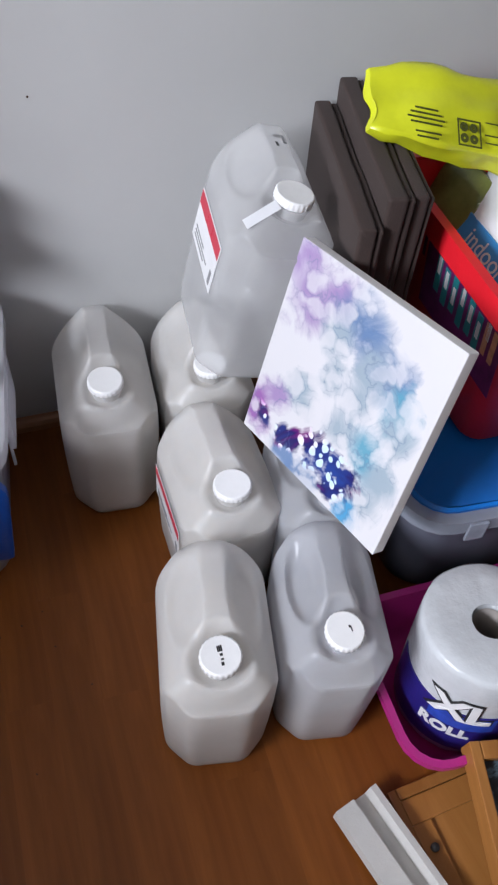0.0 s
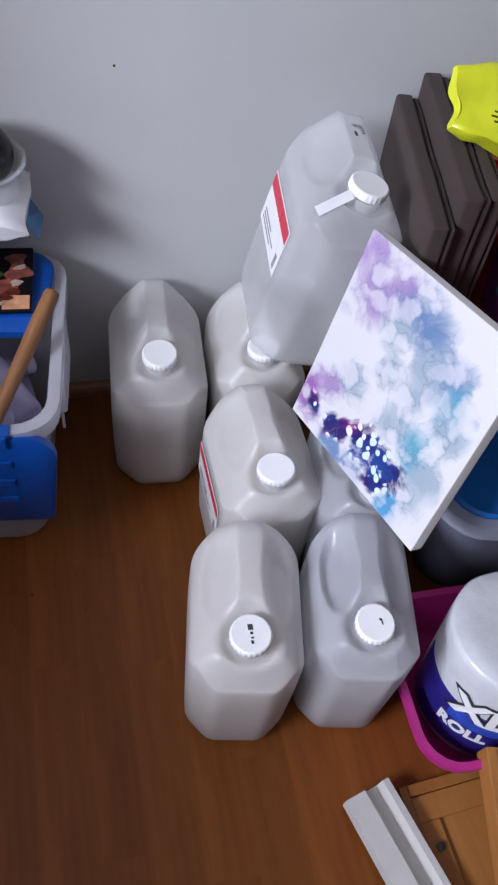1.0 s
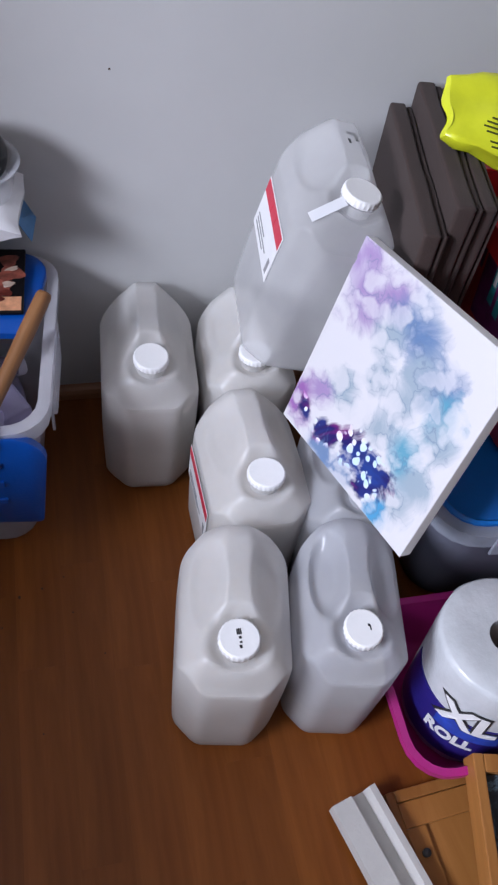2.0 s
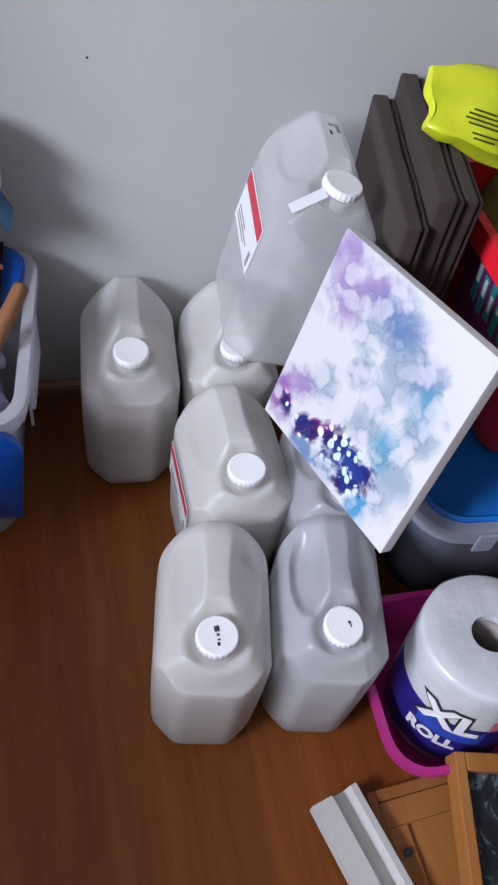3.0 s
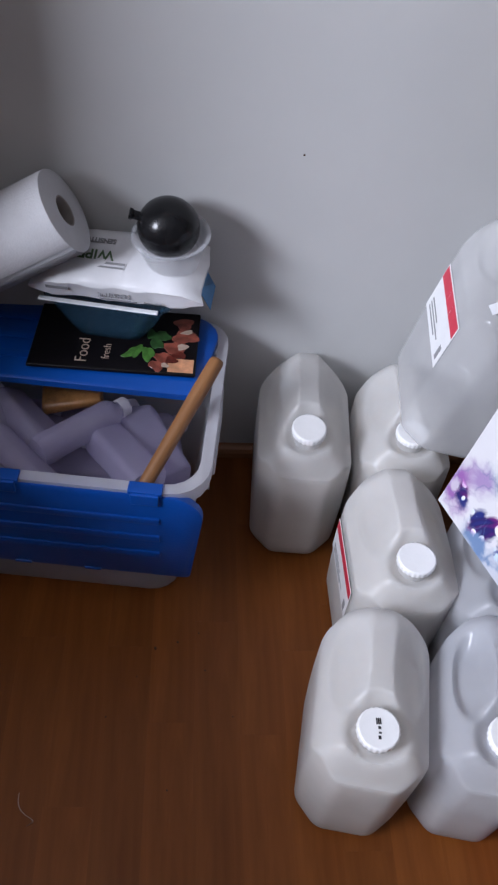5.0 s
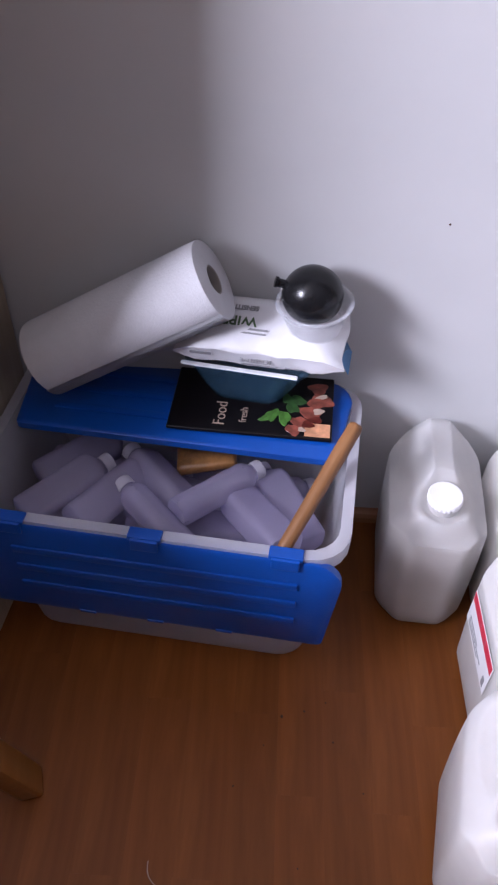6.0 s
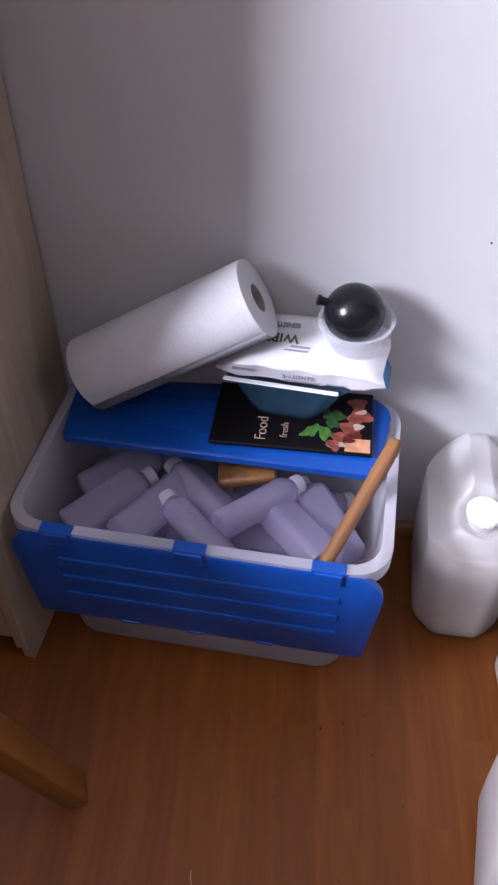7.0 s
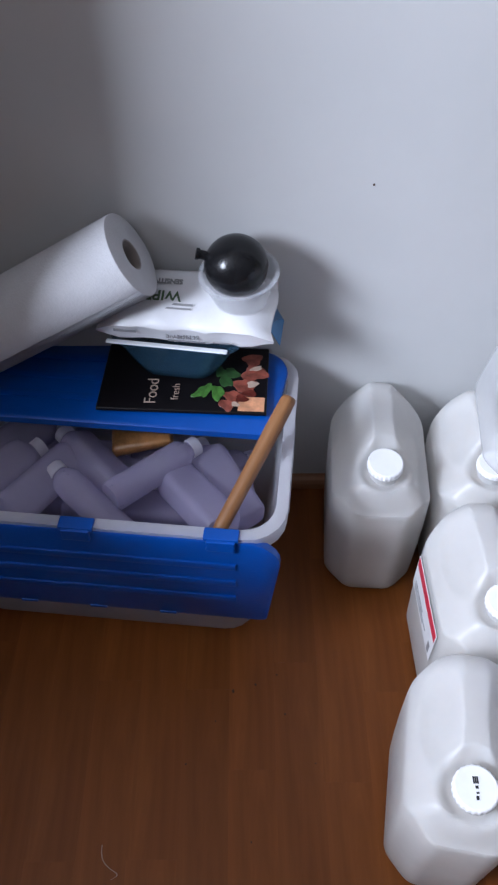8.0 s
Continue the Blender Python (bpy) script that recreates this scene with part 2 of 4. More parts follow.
M = {
    "paint": wall_paint(),
    # unseen walls: colour darkened to hold back the room's bounce light
    "low_bounce_paint": plain("low_bounce_wall_paint", (0.13, 0.12, 0.11), 0.8, 0.10, 2),
    # unseen ceiling: greyed to weaken the fill light from above
    "ceiling": plain("low_bounce_ceiling_paint", (0.33, 0.325, 0.32), 0.8, 0.03, 3),
    "plank": wood("laminate_beech", (0.152, 0.040, 0.0042), (0.246, 0.078, 0.0118), 0.45, (16, 1.2, 16), 2.2, 0.09, 0.05, 0.3),
    "skirting": wood("skirting_wood", (0.22, 0.09, 0.035), (0.36, 0.16, 0.07), 0.4, (1, 18, 18), 3.0),
    "panel": wood("pale_oak_foil", (0.30, 0.23, 0.16), (0.42, 0.34, 0.25), 0.5, (10, 10, 0.9), 3.0),
    "panel_edge": plain("pale_edge_band", (0.40, 0.33, 0.25), 0.5),
    "pine": wood("varnished_pine", (0.25, 0.092, 0.018), (0.37, 0.16, 0.042), 0.35, (9, 1, 9), 3.0),
    "stick": wood("worn_stick_wood", (0.16, 0.065, 0.020), (0.32, 0.15, 0.055), 0.5, (10, 10, 1.0), 5.0),
    "can": see_through("milky_can_plastic", (0.78, 0.765, 0.745), 0.34, 0.26, translucent=0.25, milky=0.7),
    "can_thin": see_through("thin_milky_can_plastic", (0.86, 0.85, 0.835), 0.30, 0.36, translucent=0.35, milky=0.4),
    "can_cloudy": see_through("cloudy_can_plastic", (0.72, 0.735, 0.78), 0.24, 0.38, translucent=0.40, milky=0.3),
    "can_clear": see_through("clear_can_plastic", (0.95, 0.96, 0.98), 0.16, 0.62, translucent=0.45),
    "liquid": plain("pale_liquid", (0.52, 0.48, 0.42), 0.2, 0.05, 6),
    "cap": plain("white_cap_plastic", (0.82, 0.82, 0.82), 0.38, 0.03, 30),
    "label_white": plain("label_paper", (0.74, 0.74, 0.75), 0.45, 0.04, 40),
    "tape": see_through("pale_tape", (0.85, 0.86, 0.88), 0.4, 0.2),
    "label_red": plain("label_red", (0.55, 0.03, 0.06), 0.45, 0.06, 40),
    "ink": plain("black_ink", (0.02, 0.02, 0.022), 0.5, 0.1, 60),
    "grey_ink": plain("grey_ink", (0.25, 0.25, 0.26), 0.5, 0.1, 60),
    "box": see_through("clear_box_plastic", (0.86, 0.86, 0.90), 0.20, 0.54, translucent=0.45),
    "bottle": see_through("frosted_bottle_plastic", (0.60, 0.56, 0.74), 0.22, 0.42, translucent=0.5),
    "blue": plain("blue_lid_plastic", (0.002, 0.068, 0.36), 0.34, 0.10, 10, 0.15, 220),
    "blue_lid": plain("bright_blue_tub_lid", (0.01, 0.18, 0.62), 0.3, 0.08, 10),
    "tissue": plain("white_paper_tissue", (0.58, 0.58, 0.60), 0.9, 0.04, 30, 0.35, 300),
    "core": plain("grey_card_core", (0.30, 0.27, 0.25), 0.8),
    "bottle_cap": see_through("milky_cap_plastic", (0.80, 0.78, 0.84), 0.35, 0.15, translucent=0.4),
    "packet": plain("brown_yellow_packet_film", (0.30, 0.14, 0.045), 0.35, 0.6, 26),
    "wipes": plain("white_wipes_foil", (0.68, 0.68, 0.70), 0.3, 0.05, 20, 0.4, 45),
    "bowl": see_through("clear_bowl_plastic", (0.70, 0.72, 0.76), 0.12, 0.74, bumpy=0.0, translucent=0.2),
    "ball": plain("shiny_black_rubber", (0.008, 0.008, 0.009), 0.24, 0.3, 40, 0.2, 90, spec=0.3),
    "tray": plain("black_printed_film", (0.006, 0.005, 0.006), 0.35, 0.2, 20, spec=0.2),
    "teal": see_through("teal_clear_plastic", (0.06, 0.15, 0.24), 0.15, 0.58),
    "strip": plain("white_strip_plastic", (0.78, 0.80, 0.82), 0.4),
    "leaf": plain("printed_green", (0.06, 0.17, 0.03), 0.35, 0.5, 60),
    "meat": plain("printed_reddish_brown", (0.22, 0.06, 0.04), 0.35, 0.7, 45),
    "herb": plain("printed_dark_green", (0.025, 0.075, 0.02), 0.35, 0.5, 60),
    "sauce": plain("printed_dark_red", (0.10, 0.018, 0.012), 0.35, 0.5, 60),
    "green_ink": plain("dark_green_ink", (0.06, 0.11, 0.05), 0.5, 0.1, 60),
    "peach": plain("printed_peach", (0.62, 0.30, 0.16), 0.35, 0.3, 50),
    "cream": plain("printed_cream", (0.45, 0.34, 0.27), 0.35, 0.2, 50),
    "bluefilm": plain("blue_foil_film", (0.06, 0.20, 0.42), 0.3, 0.2, 20),
    "canvas_side": plain("white_primed_canvas", (0.76, 0.76, 0.76), 0.7, 0.03, 20, 0.08, 500),
    "pour": paint_pour(),
    "brown": plain("dark_brown_fabric", (0.034, 0.020, 0.0165), 0.85, 0.12, 8, 0.4, 420, sheen=0.05),
    "lime": plain("lime_yellow_foil", (0.58, 0.62, 0.015), 0.32, 0.10, 12, 0.6, 22),
    "lime_ink": plain("dark_olive_ink", (0.07, 0.08, 0.01), 0.5),
    "red": plain("red_basket_plastic", (0.70, 0.014, 0.024), 0.35, 0.08, 12),
    "purple": plain("purple_label_print", (0.16, 0.015, 0.12), 0.4, 0.4, 25),
    "teal_print": plain("teal_label_print", (0.02, 0.26, 0.28), 0.4, 0.2, 25),
    "tub": see_through("grey_tub_plastic", (0.20, 0.21, 0.27), 0.3, 0.25),
    "rim": see_through("clear_rim_plastic", (0.50, 0.54, 0.62), 0.2, 0.55),
    "pink": plain("magenta_tub_plastic", (0.42, 0.02, 0.19), 0.33, 0.08, 12),
    "navy": plain("navy_wrapper_print", (0.020, 0.015, 0.16), 0.3, 0.15, 20),
    "mid_blue": plain("mid_blue_wrapper_print", (0.03, 0.07, 0.42), 0.3, 0.3, 50),
    "wrap": plain("glossy_roll_wrapper", (0.52, 0.54, 0.56), 0.24, 0.07, 25, 0.6, 55),
    "rose": plain("rose_wrapper_print", (0.50, 0.14, 0.20), 0.3, 0.2, 30),
    "foam": plain("white_foam", (0.58, 0.57, 0.55), 0.8, 0.05, 20, 0.3, 260),
    "indoor_white": plain("white_bag_foil", (0.78, 0.80, 0.82), 0.32, 0.05, 16, 0.5, 40),
    "indoor_blue": plain("blue_bag_print", (0.05, 0.28, 0.62), 0.32, 0.1, 16),
    "olive": plain("olive_green_foil", (0.16, 0.18, 0.05), 0.3, 0.4, 18, 0.5, 40),
    "tan": plain("tan_wood_blocks", (0.60, 0.36, 0.20), 0.6, 0.2, 20),
    "dark": plain("dark_grey_contents", (0.05, 0.05, 0.06), 0.6, 0.3, 14),
    "speck": plain("dark_crumb", (0.06, 0.03, 0.016), 0.9),
    "window": plain("white_window_frame", (0.8, 0.8, 0.8), 0.4, 0.03),
}


def palette_paint():
    m, n, l, b = nodes_of("dried_paint_splatter")
    t = noise_tex(n, l, 17, 8, 0.68, distortion=2.4)
    l.new(ramp(n, l, t, [(0.40, (0.010, 0.010, 0.012)), (0.50, (0.016, 0.020, 0.026)), (0.54, (0.10, 0.15, 0.18)), (0.57, (0.012, 0.012, 0.016)), (0.66, (0.55, 0.53, 0.46))]), b.inputs["Base Color"])
    b.inputs["Roughness"].default_value = 0.35
    bump(n, l, b, t, 0.5, 0.003)
    return m


M["splatter"] = palette_paint()

# ---- mesh helpers ----


def part(name, bm, material, parent=None, label="", smooth=False, m=None):
    """Link a bmesh as one mesh object, under a thing or a part."""
    me = bpy.data.meshes.new(name)
    bm.normal_update()
    bm.to_mesh(me)
    bm.free()
    if smooth:
        me.shade_smooth()
    mats = material if isinstance(material, (list, tuple)) else [material]
    for k in mats:
        me.materials.append(k)
    ob = new(name, me)
    if parent:
        ob.parent = parent
    if m is not None:
        ob.matrix_local = m
    if label:
        tagged(ob, label)
    return ob


def thing(name, m, label, category, group="", kind=""):
    ob = new(name)
    ob.empty_display_size = 0.05
    ob.matrix_world = m
    return tagged(ob, label, category, group, kind)


def smart_smooth(ob, degrees=35):
    """Smooth shading with the sharp edges kept."""
    me = ob.data
    me.shade_smooth()
    bm = bmesh.new()
    bm.from_mesh(me)
    for e in bm.edges:
        if len(e.link_faces) == 2 and e.calc_face_angle(0) > radians(degrees):
            e.smooth = False
    bm.to_mesh(me)
    bm.free()
    return ob


def box(x0, x1, y0, y1, z0, z1, bevel=0.0, segments=2, bm=None):
    own = bmesh.new()
    bmesh.ops.create_cube(own, size=1, matrix=Matrix.Translation(((x0 + x1) / 2, (y0 + y1) / 2, (z0 + z1) / 2)) @ Matrix.Diagonal((x1 - x0, y1 - y0, z1 - z0, 1)))
    if bevel:
        bmesh.ops.bevel(own, geom=own.edges[:], offset=bevel, segments=segments, profile=0.6, affect="EDGES")
    if bm is None:
        return own
    return join(bm, own)


def join(bm, other, m=None):
    me = bpy.data.meshes.new("tmp")
    if m is not None:
        bmesh.ops.transform(other, matrix=m, verts=other.verts)
    other.to_mesh(me)
    other.free()
    bm.from_mesh(me)
    bpy.data.meshes.remove(me)
    return bm


def lathe(profile, sides=40, closed=False):
    """A turned body about z from (radius, height) pairs; ends with radius 0 close it."""
    bm = bmesh.new()
    rings = []
    for r, z in profile:
        if r < 1e-6:
            rings.append([bm.verts.new((0, 0, z))])
        else:
            rings.append([bm.verts.new((r * math.cos(2 * math.pi * i / sides), r * math.sin(2 * math.pi * i / sides), z)) for i in range(sides)])
    pairs = list(zip(rings, rings[1:])) + ([(rings[-1], rings[0])] if closed else [])
    for a, b in pairs:
        for i in range(sides):
            j = (i + 1) % sides
            q = [a[i % len(a)], a[j % len(a)], b[j % len(b)], b[i % len(b)]]
            q = list(dict.fromkeys(q))
            if len(q) > 2:
                bm.faces.new(q)
    return bm


def outline(w, d, c, n=6, r=0.012):
    """Points round a w by d rectangle about the origin with its corners cut by c and softened by r."""
    hw, hd = w / 2, d / 2
    raw = [(hw - c, -hd), (hw, -hd + c), (hw, hd - c), (hw - c, hd), (-hw + c, hd), (-hw, hd - c), (-hw, -hd + c), (-hw + c, -hd)]
    pts = []
    for i, p in enumerate(raw):
        a, b = Vector(raw[i - 1]), Vector(raw[(i + 1) % 8])
        p = Vector(p)
        u, v = (a - p), (b - p)
        k = min(r, u.length * 0.45, v.length * 0.45)
        s, e = p + u.normalized() * k, p + v.normalized() * k
        for j in range(n):
            t = j / (n - 1)
            pts.append((s * (1 - t) ** 2 + p * 2 * t * (1 - t) + e * t * t))
    # straight stretches get points of their own
    out = []
    for i, p in enumerate(pts):
        q = pts[(i + 1) % len(pts)]
        out.append(p)
        steps = int((q - p).length / 0.006)
        out += [p.lerp(q, j / steps) for j in range(1, steps)]
    return out


def rounded(w, d, r, n=6):
    """Points round a rectangle with round corners."""
    pts = []
    for cx, cy, a in ((w / 2 - r, d / 2 - r, 0), (-w / 2 + r, d / 2 - r, 90), (-w / 2 + r, -d / 2 + r, 180), (w / 2 - r, -d / 2 + r, 270)):
        for j in range(n):
            t = radians(a + 90 * j / (n - 1))
            pts.append(Vector((cx + r * math.cos(t), cy + r * math.sin(t))))
    return pts


def loft(rings, cap0=True, cap1=True):
    """A skin over rings of 3D points, all of one count."""
    bm = bmesh.new()
    vs = [[bm.verts.new(p) for p in ring] for ring in rings]
    for a, b in zip(vs, vs[1:]):
        for i in range(len(a)):
            j = (i + 1) % len(a)
            bm.faces.new((a[i], a[j], b[j], b[i]))
    if cap0:
        bm.faces.new(vs[0][::-1])
    if cap1:
        bm.faces.new(vs[-1])
    return bm


def tub_shell(w, d, h, taper, r, wall=0.003, floor_t=0.004):
    """An open tub: outer skin, lip and inner skin. Its base is smaller by taper all round."""
    def ring(ww, dd, z, rr):
        return [Vector((p.x, p.y, z)) for p in rounded(ww, dd, max(rr, 0.004))]
    t = taper
    rings = [ring(w - 2 * t - 0.02, d - 2 * t - 0.02, 0, r - 0.01), ring(w - 2 * t, d - 2 * t, 0.01, r), ring(w, d, h, r),
             ring(w - 2 * wall, d - 2 * wall, h, r - wall), ring(w - 2 * t - 2 * wall, d - 2 * t - 2 * wall, 0.012, r - wall), ring(w - 2 * t - 0.03, d - 2 * t - 0.03, floor_t, r - 0.012)]
    return loft(rings)


def rim_loop(profile):
    """A closed ring of plastic from outlines and heights, listed round its cross-section."""
    bm = bmesh.new()
    vs = [[bm.verts.new((p.x, p.y, z)) for p in pts] for pts, z in profile]
    for a, b in zip(vs, vs[1:] + vs[:1]):
        for i in range(len(a)):
            j = (i + 1) % len(a)
            bm.faces.new((a[i], a[j], b[j], b[i]))
    bmesh.ops.recalc_face_normals(bm, faces=bm.faces[:])
    return bm


def text_mesh(words, size, material, name="lettering", extrude=0.0004, bold=0.0):
    cu = bpy.data.curves.new(name, "FONT")
    cu.body, cu.size, cu.extrude, cu.align_x, cu.align_y = words, size, extrude, "CENTER", "CENTER"
    cu.offset = bold
    ob = bpy.data.objects.new(name, cu)
    scene.collection.objects.link(ob)
    me = bpy.data.meshes.new_from_object(ob.evaluated_get(bpy.context.evaluated_depsgraph_get()))
    bpy.data.objects.remove(ob)
    me.name = name
    me.materials.clear()
    me.materials.append(material)
    return me


def bars(name, rows, material, parent, m, depth=0.0006):
    """Writing too small to read: flat bars (x, y, length, height) in the plane of m."""
    bm = bmesh.new()
    for x, y, w, h in rows:
        box(x, x + w, y, y + h, 0, depth, bm=bm)
    return part(name, bm, material, parent, m=m)


def wrinkle(bm, amount, scale, seed=0.0):
    bm.normal_update()
    for v in bm.verts:
        k = noise.noise(v.co * scale + Vector((seed, seed * 2, 0)))
        v.co += v.normal * amount * k
    return bm


# ---- room ----
floor = thing("floor", pose(0, 0, 0), "orange-brown beech laminate floor with faint plank joints and specks", "floor", kind="structure")
part("subfloor", box(WEST, EAST, SOUTH, NORTH, -0.08, -0.009), M["skirting"], floor)

wn_ = part("wall_north", box(WEST - 0.1, EAST + 0.1, NORTH, NORTH + 0.1, 0, HIGH), M["paint"])
tagged(wn_, "white painted plaster wall behind the cans", "wall", kind="structure")
# unseen closing walls, kept dark so that shaded places get less fill
tagged(part("wall_east", box(EAST, EAST + 0.1, SOUTH, NORTH, 0, HIGH), M["low_bounce_paint"]), "unseen plain plaster wall, darkened to cut bounce light", "wall", kind="structure")
tagged(part("wall_south", box(WEST - 0.1, EAST + 0.1, SOUTH - 0.1, SOUTH, 0, HIGH), M["low_bounce_paint"]), "unseen plain plaster wall, darkened to cut bounce light", "wall", kind="structure")
bm = box(WEST - 0.1, WEST, SOUTH, WIN_Y - WIN_W / 2, 0, HIGH)
box(WEST - 0.1, WEST, WIN_Y + WIN_W / 2, NORTH, 0, HIGH, bm=bm)
box(WEST - 0.1, WEST, WIN_Y - WIN_W / 2, WIN_Y + WIN_W / 2, 0, WIN_Z - WIN_H / 2, bm=bm)
box(WEST - 0.1, WEST, WIN_Y - WIN_W / 2, WIN_Y + WIN_W / 2, WIN_Z + WIN_H / 2, HIGH, bm=bm)
tagged(part("wall_west", bm, M["low_bounce_paint"]), "unseen plaster wall with a window opening, darkened to cut bounce light", "wall", kind="structure")
tagged(part("ceiling", box(WEST - 0.1, EAST + 0.1, SOUTH - 0.1, NORTH + 0.1, HIGH, HIGH + 0.1), M["ceiling"]), "unseen plain ceiling, greyed to cut bounce light", "ceiling", kind="structure")
bm = bmesh.new()
for a, b, c, d in ((-WIN_W / 2, WIN_W / 2, -WIN_H / 2, -WIN_H / 2 + 0.05), (-WIN_W / 2, WIN_W / 2, WIN_H / 2 - 0.05, WIN_H / 2), (-WIN_W / 2, -WIN_W / 2 + 0.05, -WIN_H / 2 + 0.05, WIN_H / 2 - 0.05), (WIN_W / 2 - 0.05, WIN_W / 2, -WIN_H / 2 + 0.05, WIN_H / 2 - 0.05)):
    box(WEST - 0.09, WEST - 0.05, WIN_Y + a, WIN_Y + b, WIN_Z + c, WIN_Z + d, bm=bm)
tagged(part("window_1", bm, M["window"]), "white window frame in the wall", "window", kind="structure")

# quarter-round wooden skirting along the wall
bm = bmesh.new()
prof = [(0, 0), (0.016, 0), (0.0155, 0.012), (0.012, 0.019), (0.006, 0.023), (0, 0.024)]
for x0, x1 in ((-0.515, EAST),):
    a = [bm.verts.new((x0, NORTH - p, q)) for p, q in prof]
    b = [bm.verts.new((x1, NORTH - p, q)) for p, q in prof]
    for i in range(len(prof) - 1):
        bm.faces.new((a[i], a[i + 1], b[i + 1], b[i]))
    bm.faces.new(a[::-1]), bm.faces.new(b)
tagged(part("baseboard", bm, M["skirting"]), "low brown quarter-round wooden skirting", "skirting", kind="structure")

# small filled hole in the wall
tagged(part("wall_mark", lathe([(0, -0.0008), (0.0014, -0.0006), (0.0016, 0.0004), (0, 0.0006)], 10), M["speck"], m=pose(0.086, NORTH, 0.591, 90)), "tiny dark mark on the white wall", "mark", kind="structure")

# ---- tall cabinet beside the storage box ----
cab = thing("cabinet", pose(-0.551, 0.977, 0, 0, 0, -5.9), "tall cabinet with pale wood-grain foil side panel", "cabinet")
bm = box(-0.018, 0, 0.03, 0.314, 0, 0.045)
box(-0.018, 0, 0, 0.314, 0.0452, 1.95, 0.001, 1, bm=bm)
box(-0.018, 0, 0.012, 0.0298, 0, 0.045, bm=bm)
part("side_panel", bm, M["panel"], cab)
part("body", box(-0.40, -0.0185, 0.02, 0.268, 0.07, 1.95), M["panel"], cab)
part("plinth", box(-0.40, -0.0185, 0.06, 0.08, 0, 0.07), M["dark"], cab, "dark recessed plinth")
part("door", box(-0.40, -0.0185, 0.0, 0.018, 0.075, 1.94, 0.001, 1), M["panel"], cab)

# ---- pine table whose splayed leg stands beside the box ----
table = thing("table", pose(-1.213, -0.123, 0), "varnished pine table with splayed square legs", "table")


def table_leg(fx, fy, tx, ty):
    a, b = Vector((fx, fy, 0)), Vector((tx, ty, 0.70))
    ax = Vector((tx - fx, ty - fy, 0)).normalized()
    side = Vector((-ax.y, ax.x, 0))
    rings = []
    for k, w, d in ((0, 0.020, 0.014), (0.006, 0.022, 0.016), (1, 0.032, 0.022)):
        c = a.lerp(b, k)
        rings.append([c + side * p.x + ax * p.y for p in rounded(2 * w, 2 * d, 0.005, 3)])
    return loft(rings)


for fx, fy, tx, ty in ((0.776, 0.910, 0.545, 0.84), (-0.70, 0.910, -0.50, 0.84), (0.70, -0.91, 0.50, -0.84), (-0.70, -0.91, -0.50, -0.84)):
    smart_smooth(part("leg", table_leg(fx, fy, tx, ty), M["pine"], table))
# unseen top, assumed from the leg; its edges are set to shade floor and box
part("tabletop", box(-0.60, 0.52, -0.90, 0.95, 0.70, 0.73, 0.004), M["pine"], table)

# ---- five-litre plastic cans ----
CW, CL, CC, CAPY = 0.139, 0.207, 0.033, 0.049


def can_height(x, y, arch, flat):
    """Height of the can's roof: a ridge with the handle along it, hollows for the fingers on both sides."""
    hw = CW / 2
    g = max(0.0, min(1.0, (hw - abs(x)) / (hw - 0.015)))
    z = 0.203 + 0.062 * g ** arch
    front = y + CL / 2
    back = CL / 2 - y
    k = max(0.0, min(1.0, front / 0.032))
    z = min(z, 0.207 + (z - 0.207) * k * k * (3 - 2 * k)) if front < 0.032 else z
    if back < 0.03:
        k = max(0.0, min(1.0, back / 0.03))
        z -= 0.016 * (1 - k) ** 2
    # seat of the neck
    d = math.hypot(x, y + CL / 2 - CAPY)
    k = max(0.0, min(1.0, (0.046 - d) / 0.022))
    z += (0.2375 - z) * k * k * (3 - 2 * k)
    # finger hollows beside the handle
    ex, ey = (abs(x) - 0.036) / 0.024, (y - 0.022) / 0.066
    k = max(0.0, min(1.0, (1 - ex ** 2 - ey ** 2) * 1.1))
    z -= flat * k * k * (3 - 2 * k)
    return z


def can_body(arch, flat):
    ring = outline(CW, CL, CC)
    rings = []
    for inset, z in ((0.016, 0.0), (0.012, 0.0015), (0.004, 0.008), (0.0005, 0.018), (0, 0.03)):
        s = Vector((1 - 2 * inset / CW, 1 - 2 * inset / CL))
        rings.append([Vector((p.x * s.x, p.y * s.y, z)) for p in ring])
    for k in (0.3, 0.6, 0.85, 0.95, 0.985):
        bulge = 0.0016 * math.sin(k * math.pi)
        rings.append([Vector((p.x * (1 + bulge / 0.07), p.y, 0.03 + (can_height(p.x, p.y, arch, 0) - 0.03) * k)) for p in ring])
    for s in [0.99, 0.975] + [0.95 - 0.03 * i for i in range(31)]:
        row = []
        for p in ring:
            x, y = p.x * s, p.y * s
            row.append(Vector((x, y, can_height(x, y, arch, flat))))
        rings.append(row)
    bm = loft(rings, True, False)
    for v in bm.verts:  # the body narrows a little towards its base
        k = 1 - 0.030 * max(0.0, 1 - v.co.z / 0.19)
        v.co.x, v.co.y = v.co.x * k, v.co.y * k
    top = [v for v in bm.verts][-len(ring):]
    bm.faces.new(top)
    return bm


def can_liquid(level, arch):
    ring = outline(CW * 0.965 - 0.006, CL * 0.965 - 0.006, CC)
    rings = []
    for inset, z in ((0.016, 0.003), (0.006, 0.008), (0.001, 0.018), (0, 0.03), (0, level)):
        s = Vector((1 - 2 * inset / CW, 1 - 2 * inset / CL))
        rings.append([Vector((p.x * s.x, p.y * s.y, z)) for p in ring])
    return loft(rings)


